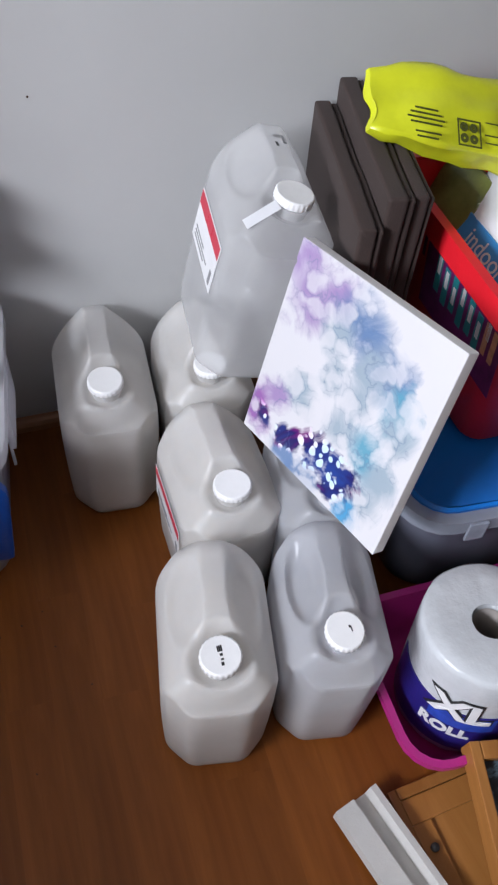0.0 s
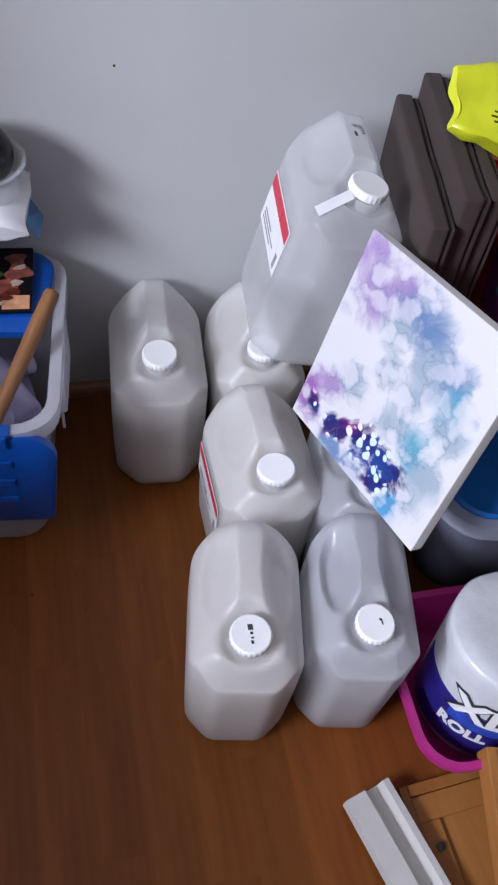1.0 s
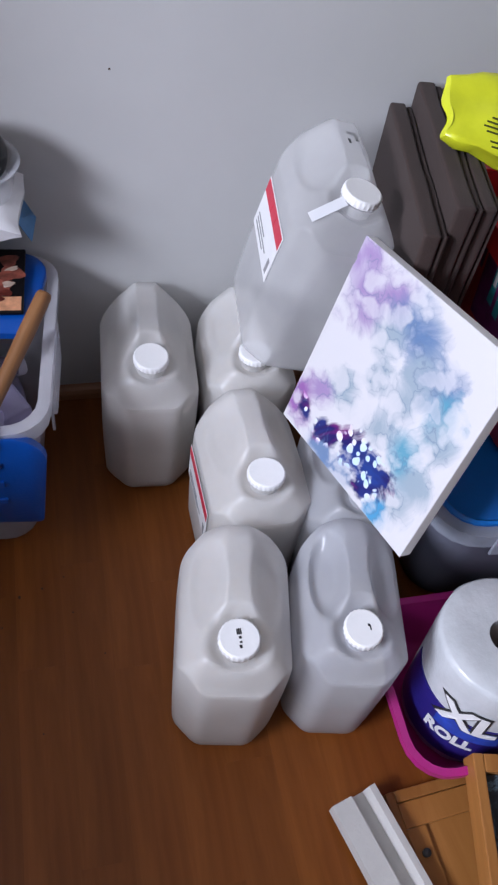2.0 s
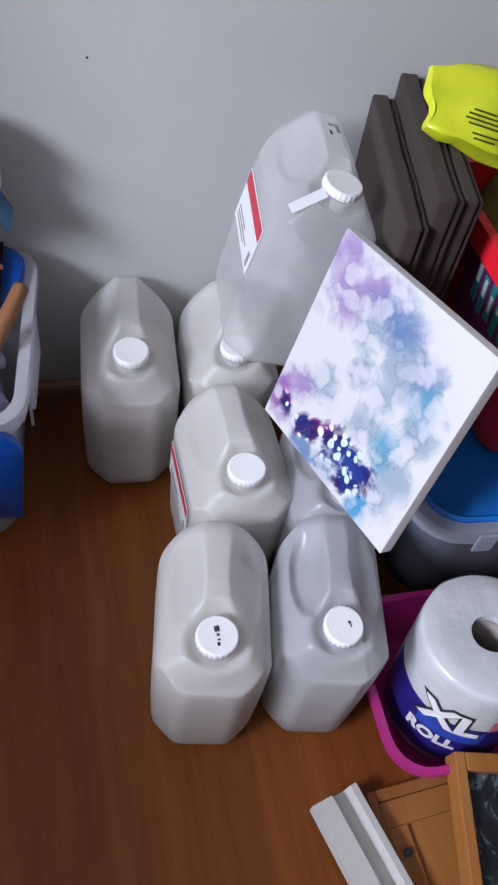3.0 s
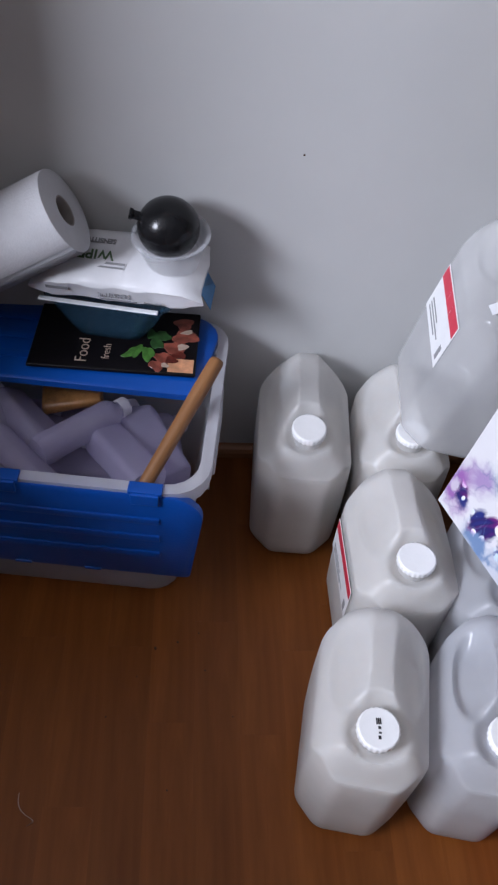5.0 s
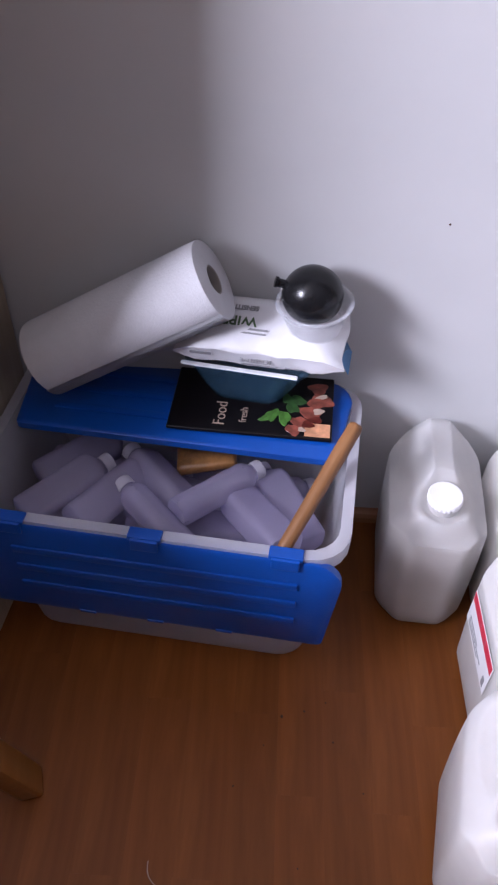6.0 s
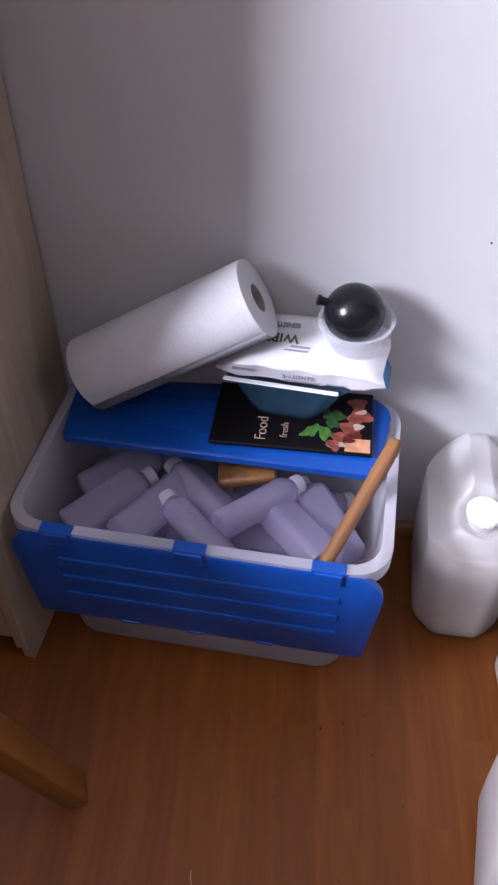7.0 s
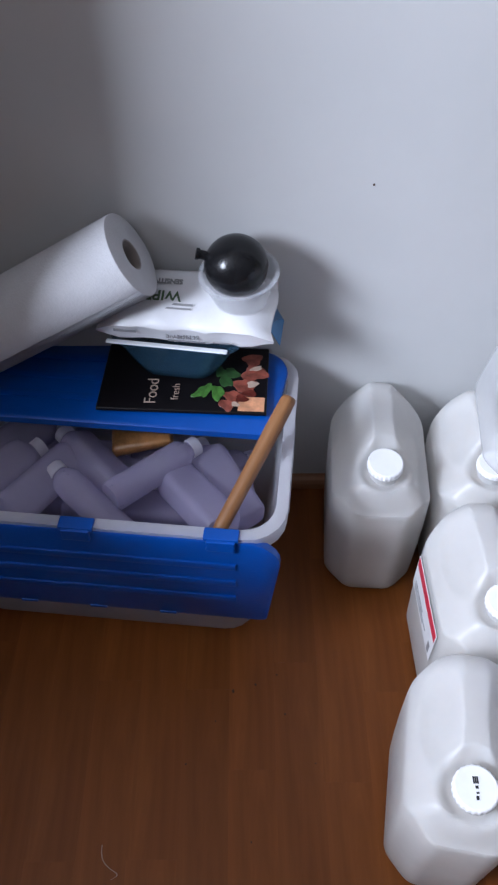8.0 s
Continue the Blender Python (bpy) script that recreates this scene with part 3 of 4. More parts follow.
def ribbed_cap():
    """A screw cap with a ribbed skirt, about 48 mm across."""
    n = 96
    def ring(r, z, rib=0.0):
        return [Vector(((r + (rib if (i // 2) % 2 else 0)) * math.cos(2 * math.pi * i / n), (r + (rib if (i // 2) % 2 else 0)) * math.sin(2 * math.pi * i / n), z)) for i in range(n)]
    return loft([ring(0.0228, 0), ring(0.0232, 0.001, 0.0007), ring(0.0232, 0.0135, 0.0007), ring(0.0226, 0.0155), ring(0.0215, 0.0163), ring(0.018, 0.0160), ring(0.010, 0.0160), ring(0.003, 0.0160)])


def make_can(m, label, plastic, arch=1.0, flat=0.026, level=0.15, cap_label="", writing=None, paper=False, mark=False):
    can = thing("plastic_can", m, label, "can", "five-litre cans")
    smart_smooth(part("body", can_body(arch, flat), plastic, can), 36)
    if level:
        smart_smooth(part("liquid", can_liquid(level, arch), M["liquid"], can, "pale liquid filling the can part way"), 50)
    part("neck", lathe([(0.020, 0.232), (0.020, 0.247), (0.0235, 0.2475), (0.0235, 0.251), (0.019, 0.2515), (0.019, 0.255)], 40), plastic, can, smooth=False, m=pose(0, -CL / 2 + CAPY, 0))
    cap = smart_smooth(part("cap", ribbed_cap(), M["cap"], can, "white ribbed screw cap", m=pose(0, -CL / 2 + CAPY, 0.2525) @ Matrix.Diagonal((1.04, 1.04, 0.62, 1))))
    if writing:
        bars("marking", writing, M["ink"], cap, pose(0, 0, 0.0161, 0, 0, 100))
    if paper:
        side = pose(-CW / 2 - 0.0022, 0.0, 0.0, 90, 0, -90)
        lab = part("paper_label", box(-0.062, 0.062, 0.118, 0.185, 0, 0.0006), M["label_white"], can, "white paper label with a red strip", m=side)
        bars("red_strip", [(-0.060, 0.166, 0.048, 0.017), (-0.0105, 0.166, 0.026, 0.017), (0.017, 0.166, 0.043, 0.017)], M["label_red"], lab, pose(0, 0, 0.0006))
        bars("writing", [(0.045, 0.124, 0.008, 0.018), (-0.05, 0.126, 0.06, 0.002), (-0.05, 0.132, 0.075, 0.002), (-0.05, 0.138, 0.05, 0.002)], M["grey_ink"], lab, pose(0, 0, 0.0006))
    if mark:
        part("tape", box(-0.022, 0.022, -0.008, 0.008, 0, 0.0006), M["tape"], can, "pale strip of tape beside the cap", m=pose(-0.040, -0.072, 0.2415, 0, -34, 12))
        for row in ((-0.004, 0.0, 0.026, 0.004), (0.012, 0.005, 0.008, 0.009), (-0.016, 0.012, 0.012, 0.003)):
            bars("sticker", [row], M["ink"], can, pose(0.012, CL / 2 - 0.058, 0.2640, 0, 10, 84))
    return can


def stand(x, y, yaw, z=0.0):
    """Pose of a can whose base's front edge is at x, y."""
    return pose(x, y, z, 0, 0, yaw) @ pose(0, CL / 2 - 0.008, 0)


make_can(stand(0.118, 1.072, -4) @ pose(0, 0.012, 0) @ Matrix.Diagonal((1.03, 1.10, 1.02, 1)), "milky plastic can with gable top, half full, beside the wall", M["can_thin"], 1.0, 0.004, 0.165)
make_can(stand(0.245, 0.862, 1) @ Matrix.Diagonal((1.03, 1, 1, 1)), "milky plastic can with a red-striped side label", M["can"], 0.9, 0.008, 0.19, paper=True)
make_can(stand(0.158, 0.646, -10.7) @ Matrix.Diagonal((0.995, 1, 0.965, 1)), "milky plastic can with a printed cap, full", M["can"], 0.6, 0.009, 0.17,
         writing=[(-0.012, -0.001, 0.004, 0.003), (-0.006, -0.002, 0.002, 0.003), (-0.001, -0.002, 0.003, 0.003), (0.004, -0.003, 0.007, 0.0015), (0.004, -0.001, 0.007, 0.0015), (0.004, 0.001, 0.007, 0.0015)])
make_can(stand(0.305, 0.637, -11.1) @ Matrix.Diagonal((0.95, 1, 0.96, 1)), "bluish cloudy plastic can with an oval grip hollow", M["can_cloudy"], 0.6, 0.022, 0.12, writing=[(-0.004, -0.008, 0.007, 0.0014), (0.001, -0.007, 0.003, 0.002)])
make_can(stand(0.274, 1.080, -3), "milky plastic can under the stacked one", M["can"], 0.9, 0.007, 0.18)
make_can(stand(0.366, 0.822, -8), "cloudy plastic can half hidden by the canvas", M["can_cloudy"], 0.7, 0.014, 0.10)
make_can(pose(0.305, 1.066, 0.272, 3, 11, -5) @ pose(0, CL / 2 - 0.008, 0) @ Matrix.Diagonal((1, 1, 1.1, 1)), "empty clear plastic can stacked on two others", M["can_clear"], 0.8, 0.010, 0.0, paper=True, mark=True)

# ---- poured painting on a stretched canvas ----
tl, tr_, br_, bl_ = Vector((0.366, 1.040, 0.526)), Vector((0.440, 0.790, 0.546)), Vector((0.358, 0.753, 0.308)), Vector((0.291, 0.991, 0.262))
mid = (tl + tr_ + br_ + bl_) / 4
ux = ((tr_ - tl) + (br_ - bl_)).normalized()
uy = ((tl - bl_) + (tr_ - br_)).normalized()
uz = ux.cross(uy).normalized()
uy = uz.cross(ux)
painting = thing("canvas_painting", Matrix((ux, uy, uz)).transposed().to_4x4(), "square canvas with white, blue and violet poured paint", "painting")
painting.matrix_world = Matrix.Translation(mid) @ Matrix((ux, uy, uz)).transposed().to_4x4()
S = 0.271
bm = bmesh.new()
bmesh.ops.create_grid(bm, x_segments=24, y_segments=24, size=S / 2)
part("painted_face", bm, M["pour"], painting, "glossy poured acrylic in white, blue, turquoise and violet", m=pose(0, 0, 0.0006))
part("stretched_canvas", box(-S / 2, S / 2, -S / 2, S / 2, -0.017, 0, 0.002, 2), M["canvas_side"], painting)

# ---- storage box with a folding blue lid ----
BW, BD, BH = 0.498, 0.318, 0.311
BASE = pose(-0.2848, 0.9895, 0, 0, 0, -5.9)
sb = thing("storage_box", BASE, "clear plastic storage box with blue folding lid, front half open", "storage box")
shell = tub_shell(BW, BD, BH, 0.030, 0.045)
smart_smooth(part("body", shell, M["box"], sb, "clear milky plastic tub", m=pose(0, BD / 2, 0)), 50)
# rim
rim_o, rim_i = rounded(BW + 0.022, BD + 0.022, 0.052), rounded(BW - 0.008, BD - 0.008, 0.042)
rim_u = rounded(BW + 0.018, BD + 0.018, 0.050)
rim_b = rounded(BW + 0.003, BD + 0.003, 0.046)
bm = rim_loop([(rim_i, BH + 0.0006), (rim_i, BH + 0.004), (rim_o, BH + 0.004), (rim_o, BH - 0.02), (rim_u, BH - 0.02), (rim_u, BH + 0.0015), (rim_b, BH + 0.0006)])
smart_smooth(part("rim", bm, M["box"], sb, "clear turned-over rim", m=pose(0, BD / 2, 0)), 50)
for sx in (-1, 1):
    bm = box(-0.004, 0.004, -0.055, 0.055, -0.075, 0.0, 0.003)
    for k in (-0.045, -0.015, 0.015, 0.045):
        box(-0.007, -0.003, k - 0.002, k + 0.002, -0.12, -0.005, bm=bm)
    part("handle", bm, M["box"], sb, "clear moulded grip", m=pose(sx * (BW / 2 + 0.008), BD / 2, BH - 0.018, 0, 0, 0 if sx > 0 else 180))


def lid_half(w, d):
    """One half of the lid: rounded at the hinge along y = 0, straight at the free edge, with a turned-down border."""
    r = 0.045
    pts = []
    for j in range(7):
        t = radians(90 * j / 6)
        pts.append(Vector((w / 2 - r + r * math.sin(t), r - r * math.cos(t))))
    for cx, cy, a0 in ((w / 2 - 0.022, d - 0.008, 0), (-w / 2 + 0.022, d - 0.008, 90)):
        for j in range(4):
            t = radians(a0 + 90 * j / 3)
            pts.append(Vector((cx + 0.008 * math.cos(t), cy + 0.008 * math.sin(t))))
    for j in range(7):
        t = radians(90 * j / 6)
        pts.append(Vector((-w / 2 + r - r * math.cos(t), r - r * math.sin(t))))
    mid = Vector((0, d / 2))
    inner = [mid + Vector(((p - mid).x * 0.988, (p - mid).y * 0.97)) for p in pts]
    def ring(points, z):
        return [Vector((p.x, p.y, z)) for p in points]

    return loft([ring(inner, -0.003), ring(inner, -0.012), ring(pts, -0.012), ring(pts, -0.002), ring(inner, 0.0)])


def lid_ribs(lid, w, ys):
    for y in ys:
        smart_smooth(part("rib", box(-w / 2 + 0.05, w / 2 - 0.06, y, y + 0.013, -0.0008, 0.003, 0.0016, 2), M["blue"], lid), 40)


LD = 0.167
lb = smart_smooth(part("lid_back", lid_half(BW - 0.01, LD), M["blue"], sb, "closed blue lid half", m=pose(0, BD + 0.002, BH + 0.0165, 0, 0, 180)), 40)
lf = smart_smooth(part("lid_front", lid_half(BW + 0.008, 0.190), M["blue"], sb, "blue lid half hanging open", m=pose(0.002, -0.014, BH - 0.002, 91) @ pose(0, 0, 0, 0, 0, 180)), 40)
lid_ribs(lb, BW - 0.01, (0.035, 0.075, 0.115))
lid_ribs(lf, BW - 0.004, (0.045, 0.085, 0.125))
for k in (-0.181, 0.0, 0.181):
    bm = box(-0.022, 0.022, -0.015, 0.003, -0.003, 0.0045, 0.002)
    box(-0.018, 0.018, -0.0185, -0.0125, -0.018, 0.002, 0.002, bm=bm)
    part("hinge", bm, M["blue"], sb, m=pose(k, 0, BH + 0.002))
    part("snap_catch", box(-0.012, 0.012, -0.0025, 0.0025, -0.006, 0.006, 0.0015), M["blue"], lf, m=pose(k * 0.55, 0.186, -0.004))

# ---- bottles in the box ----
rng = random.Random(7)


def make_bottle(m, w=0.056, d=0.046, h=0.150, r=0.012):
    """A frosted bottle with a rounded-square body, sloped shoulders and a screw cap, along z from its base."""
    b = thing("small_bottle", m, "empty frosted plastic bottle lying in the box", "bottle", "bottles in the storage box")
    rings = []
    for z, k in ((0.0, 0.86), (0.002, 0.95), (0.006, 1.0), (h * 0.40, 0.985), (h * 0.76, 1.0), (h * 0.82, 0.94), (h * 0.87, 0.66), (h * 0.89, 0.46), (h * 0.93, 0.46)):
        rings.append([Vector((p.x, p.y, z)) for p in rounded(w * k, d * k, min(r, 0.49 * d) if k > 0.9 else 0.44 * d * k, 5)])
    smart_smooth(part("body", loft(rings), M["bottle"], b), 40)
    smart_smooth(part("cap", lathe([(0.0125, h * 0.90), (0.0142, h * 0.90), (0.0145, h * 0.985), (0.0125, h), (0, h)], 20), M["bottle_cap"], b, "white screw cap"), 40)
    return b


square = make_bottle(BASE @ pose(-0.16, 0.21, 0.04, 90, 0, 0))
slim = make_bottle(BASE @ pose(-0.02, 0.20, 0.04, 90, 0, 40), 0.044, 0.044, 0.150, 0.0215)
for lay, z in enumerate((0.040, 0.095, 0.150, 0.200)):
    for i in range(10):
        s = 0.70 + 0.30 * z / 0.2
        gx, gy = (i % 5 - 2) * 0.070 * s, (i // 5 - 0.5) * 0.075 * s
        if lay or i > 1:
            copy_thing(rng.choice((square, slim)), BASE @ pose(gx + rng.uniform(-0.012, 0.012), 0.150 + gy + rng.uniform(-0.015, 0.015), z + rng.uniform(-0.006, 0.006), 90 + rng.uniform(-10, 10), rng.uniform(-8, 8), rng.choice((70, 90, 110, 250, 270, 290)) + rng.uniform(-14, 14)) @ pose(0, 0, -0.075))
# the top layer, each from its base towards its cap
for kind, a, b, z0, z1, spin in ((square, (-0.192, 0.045), (-0.079, 0.180), 0.248, 0.268, 10), (square, (-0.112, 0.036), (-0.050, 0.150), 0.262, 0.258, 35), (slim, (0.050, 0.022), (-0.034, 0.085), 0.250, 0.268, 0),
                                 (slim, (0.022, 0.068), (0.130, 0.186), 0.274, 0.266, 0), (square, (0.178, 0.040), (0.094, 0.132), 0.262, 0.250, 15), (square, (0.036, 0.092), (-0.085, 0.196), 0.248, 0.262, 40),
                                 (square, (0.206, 0.080), (0.130, 0.186), 0.226, 0.242, 0), (slim, (0.064, 0.034), (0.150, 0.036), 0.232, 0.226, 0), (square, (-0.200, 0.130), (-0.108, 0.222), 0.232, 0.246, 25)):
    foot, tip = Vector((*a, z0)), Vector((*b, z1))
    copy_thing(kind, BASE @ Matrix.Translation(foot) @ (tip - foot).to_track_quat("Z", "Y").to_matrix().to_4x4() @ pose(0, 0, 0, 0, 0, spin))
# brown wrapped packet among the bottles
pk = part("snack_packet", wrinkle(box(-0.045, 0.045, -0.026, 0.026, -0.010, 0.010, 0.008, 3), 0.007, 40), M["packet"], smooth=True, m=BASE @ pose(0.040, 0.196, 0.262, 12, -10, 10))
tagged(pk, "crumpled brown and yellow packet among the bottles", "packet")

# ---- wooden stick leaning out of the box ----
a, b = Vector((-0.016, 1.147, 0.370)), Vector((-0.121, 0.974, 0.274))
ax = (b - a).normalized()
st = part("wooden_stick", lathe([(0, 0), (0.009, 0.001), (0.0105, 0.006), (0.011, 0.05), (0.0102, 0.11), (0.0096, 0.19), (0.0075, 0.215), (0, 0.216)], 24), M["stick"], smooth=True)
st.matrix_world = Matrix.Translation(a) @ ax.to_track_quat("Z", "Y").to_matrix().to_4x4()
tagged(st, "worn brown wooden stick leaning out of the box", "stick")

# ---- things lying on the lid ----
a, b = Vector((-0.452, 1.230, 0.397)), Vector((-0.220, 1.236, 0.530))
ax = (b - a).normalized()
LEN = (b - a).length + 0.012
kr = thing("kitchen_roll", Matrix.Translation(a - ax * 0.006) @ ax.to_track_quat("Z", "Y").to_matrix().to_4x4(), "white kitchen paper roll lying aslant on lid and wipes", "paper roll")
smart_smooth(part("paper", wrinkle(lathe([(0.0205, 0.0), (0.053, 0.0), (0.055, 0.001), (0.0555, 0.004), (0.0555, 0.06), (0.0555, 0.12), (0.0555, LEN - 0.004), (0.055, LEN - 0.001), (0.053, LEN), (0.0205, LEN)], 64, True), 0.0006, 25), M["tissue"], kr), 40)
smart_smooth(part("core", lathe([(0.0185, 0.001), (0.0205, 0.001), (0.0205, LEN - 0.001), (0.0185, LEN - 0.001)], 40, True), M["core"], kr, "grey cardboard core"), 40)
bm = bmesh.new()
n = 12
va = [bm.verts.new((0.0560 * math.cos(t), 0.0560 * math.sin(t), z)) for z in (0.0, LEN) for t in [radians(200 + 50 * i / n) for i in range(n + 1)]]
for i in range(n):
    bm.faces.new((va[i], va[i + 1], va[n + 2 + i], va[n + 1 + i]))
bmesh.ops.solidify(bm, geom=bm.faces[:], thickness=0.0008)
part("loose_sheet", bm, M["tissue"], kr, smooth=True)

LZ = BH + 0.0200
tray = thing("food_sleeve", pose(-0.160, 1.220, LZ + 0.0065, 0, 0, -3.2), "black printed cardboard food sleeve with a picture of food", "packaging")
smart_smooth(part("card", box(-0.117, 0.117, -0.066, 0.066, -0.006, 0.0, 0.0028, 3), M["tray"], tray), 40)


def printed_blobs(name, spots, material, lift):
    """Flat irregular patches of print on the sleeve (x, y, radius, stretch)."""
    for cx, cy, r, k in spots:
        o = lathe([(0, 0.0), (r, 0.0), (r * 0.95, 0.0004), (0, 0.0005)], 18)
        for v in o.verts:
            a = math.atan2(v.co.y, v.co.x)
            f = 1 + 0.16 * math.sin(3 * a + cx * 900) + 0.09 * math.sin(5 * a + cy * 700)
            v.co.x, v.co.y = v.co.x * f, v.co.y * f
        part(name, o, material, tray, m=pose(cx, cy, lift, 0, 0, cx * 2000) @ Matrix.Diagonal((1, k, 1, 1)))


printed_blobs("printed_meat", ((0.098, 0.012, 0.019, 0.8), (0.086, -0.014, 0.017, 0.9), (0.070, -0.036, 0.014, 0.8), (0.062, -0.052, 0.012, 0.8), (0.094, 0.040, 0.014, 0.9), (0.084, -0.046, 0.012, 0.9)), M["meat"], 0.0002)
printed_blobs("printed_herbs", ((0.058, -0.006, 0.013, 0.7), (0.066, 0.010, 0.012, 0.8), (0.050, 0.012, 0.010, 0.8)), M["herb"], 0.0006)
printed_blobs("printed_leaves", ((0.030, -0.026, 0.014, 0.62), (0.048, -0.030, 0.015, 0.60), (0.020, -0.034, 0.009, 0.6)), M["leaf"], 0.0010)
part("printed_bread", box(0.078, 0.114, -0.063, -0.036, 0.0001, 0.0008, 0.0003, 1), M["peach"], tray)
printed_blobs("printed_crumbs", ((0.092, -0.030, 0.011, 0.6), (0.082, -0.040, 0.009, 0.8)), M["sauce"], 0.0014)
printed_blobs("printed_highlight", ((0.100, 0.020, 0.009, 0.5), (0.096, -0.012, 0.008, 0.8), (0.074, -0.052, 0.006, 0.7)), M["cream"], 0.0019)
for words, x, y, s in (("Food", -0.043, -0.030, 0.024), ("fresh", -0.010, -0.030, 0.016)):
    w = new("lettering", text_mesh(words, s, M["cream"], bold=-0.0002))
    w.parent = tray
    w.matrix_local = pose(x, y, 0.0004, 0, 0, 90)

# bluish tub upside up on the sleeve, a white strip along its front rim
tubby = thing("clear_tub", pose(-0.168, 1.243, LZ + 0.0068, 0, 0, -8), "teal tinted clear plastic tub standing on the sleeve", "tub")
rings = []
for w_, d_, z, r_ in ((0.090, 0.046, 0.0, 0.020), (0.104, 0.052, 0.003, 0.024), (0.130, 0.060, 0.022, 0.027), (0.172, 0.069, 0.058, 0.030), (0.184, 0.072, 0.060, 0.031), (0.184, 0.072, 0.064, 0.031), (0.170, 0.064, 0.064, 0.028), (0.128, 0.056, 0.023, 0.025), (0.100, 0.048, 0.005, 0.022)):
    rings.append([Vector((p.x, p.y, z)) for p in rounded(w_, d_, r_)])
smart_smooth(part("wall", loft(rings), M["teal"], tubby), 40)
sp = part("plastic_strip", box(-0.083, 0.083, -0.004, 0.004, 0, 0.003, 0.001, 1), M["strip"], m=pose(-0.181, 1.2105, LZ + 0.0712, 0, 0, -8.6))
tagged(sp, "narrow white plastic strip lying on the tub", "strip")

wp = thing("wipes_pack", pose(-0.148, 1.2505, 0.424, 20, -1, -8), "white soft pack of wipes with green and grey print", "wipes pack")
bm = bmesh.new()
bmesh.ops.create_cube(bm, size=1, matrix=Matrix.Diagonal((0.232, 0.090, 0.046, 1)))
bmesh.ops.subdivide_edges(bm, edges=bm.edges[:], cuts=15, use_grid_fill=True)
for v in bm.verts:
    ex = abs(v.co.x) / 0.116
    v.co.z *= 1 - 0.85 * max(0, ex - 0.72) ** 1.3 / 0.19
    v.co.z *= 1 - 0.35 * (abs(v.co.y) / 0.045) ** 4
    v.co.x *= 1 + 0.02 * math.sin(v.co.y * 90)
wrinkle(bm, 0.004, 38)
smart_smooth(part("pack", bm, M["wipes"], wp, m=pose(0, 0, 0.023)), 60)
for words, x, y, s, mt in (("WIPES", -0.036, 0.000, 0.021, M["green_ink"]), ("SENSITIVE", -0.030, 0.022, 0.010, M["grey_ink"])):
    w = new("lettering", text_mesh(words, s, mt, bold=0.0004))
    w.parent = wp
    w.matrix_local = pose(x, y, 0.0470, 0, 0, 180)
w = new("lettering", text_mesh("SENSITIVE", 0.010, M["grey_ink"]))
w.parent = wp
w.matrix_local = pose(-0.002, -0.0462, 0.024, 78, 0, 0) @ pose(0, 0, 0.0008, 0, 0, 180)
bars("writing", [(-0.030, -0.014, 0.04, 0.003), (-0.026, -0.020, 0.034, 0.0025)], M["grey_ink"], wp, pose(0, 0, 0.0466))
for row in ((-0.020, -0.0075, 0.050, 0.0028), (-0.092, 0.004, 0.030, 0.0045), (0.040, -0.006, 0.024, 0.002)):
    bars("side_writing", [row], M["grey_ink"], wp, pose(-0.002, -0.0462, 0.021, 78, 0, 0) @ pose(0, 0, 0.0008))
bf = part("blue_film", wrinkle(box(-0.036, 0.036, -0.028, 0.028, -0.001, 0.001, 0.0008, 1), 0.004, 60), M["bluefilm"], smooth=True, m=pose(-0.040, 1.250, 0.425, 0, 62, -8))
tagged(bf, "blue plastic film sticking out beside the wipes", "film")

bowl = part("clear_bowl", lathe([(0, 0), (0.032, 0), (0.036, 0.003), (0.050, 0.054), (0.055, 0.055), (0.055, 0.0565), (0.049, 0.0565), (0.0345, 0.005), (0.031, 0.002), (0, 0.002)], 48), M["bowl"], m=pose(-0.079, 1.241, 0.453, 4, -4) @ Matrix.Diagonal((0.95, 0.95, 0.92, 1)))
smart_smooth(bowl, 40)
tagged(bowl, "clear round plastic bowl on the wipes pack", "bowl")
ball = lathe([(0, -0.039)] + [(0.041 * math.cos(radians(a)), 0.039 * math.sin(radians(a))) for a in range(-80, 81, 8)] + [(0, 0.039)], 40)
nub = lathe([(0, 0), (0.006, 0.0), (0.006, 0.008), (0.0075, 0.009), (0.0075, 0.013), (0, 0.0135)], 16)
join(ball, nub, pose(-0.038, 0.004, 0.012) @ pose(0, 0, 0, 0, -75, 0))
bo = part("rubber_ball", ball, M["ball"], m=pose(-0.086, 1.243, 0.511, 0, 0, 0))
smart_smooth(bo, 40)
tagged(bo, "shiny black rubber ball with a small nozzle in the bowl", "ball")

# ---- folded dark fabric boxes against the wall ----
for x, y, ln, top, w in ((0.4755, 1.281, 0.292, 0.560, 0.032), (0.5095, 1.282, 0.282, 0.588, 0.034), (0.5405, 1.280, 0.274, 0.582, 0.026)):
    fb = thing("folded_box", pose(x, y, 0, 0, 0, -10.5), "dark brown folded fabric storage box standing against the wall", "storage box", "folded fabric boxes")
    for x0, x1, cut in ((-w / 2, w * 0.2, 0.0), (w * 0.2, w / 2, 0.004)):
        bm = box(x0 + 0.0003, x1 - 0.0003, -ln + cut, 0, 0, top - cut, 0.005, 4)
        bmesh.ops.subdivide_edges(bm, edges=[e for e in bm.edges if e.calc_length() > 0.1], cuts=9, use_grid_fill=True)
        smart_smooth(part("panel", wrinkle(bm, 0.0016, 17, x * 50), M["brown"], fb), 50)

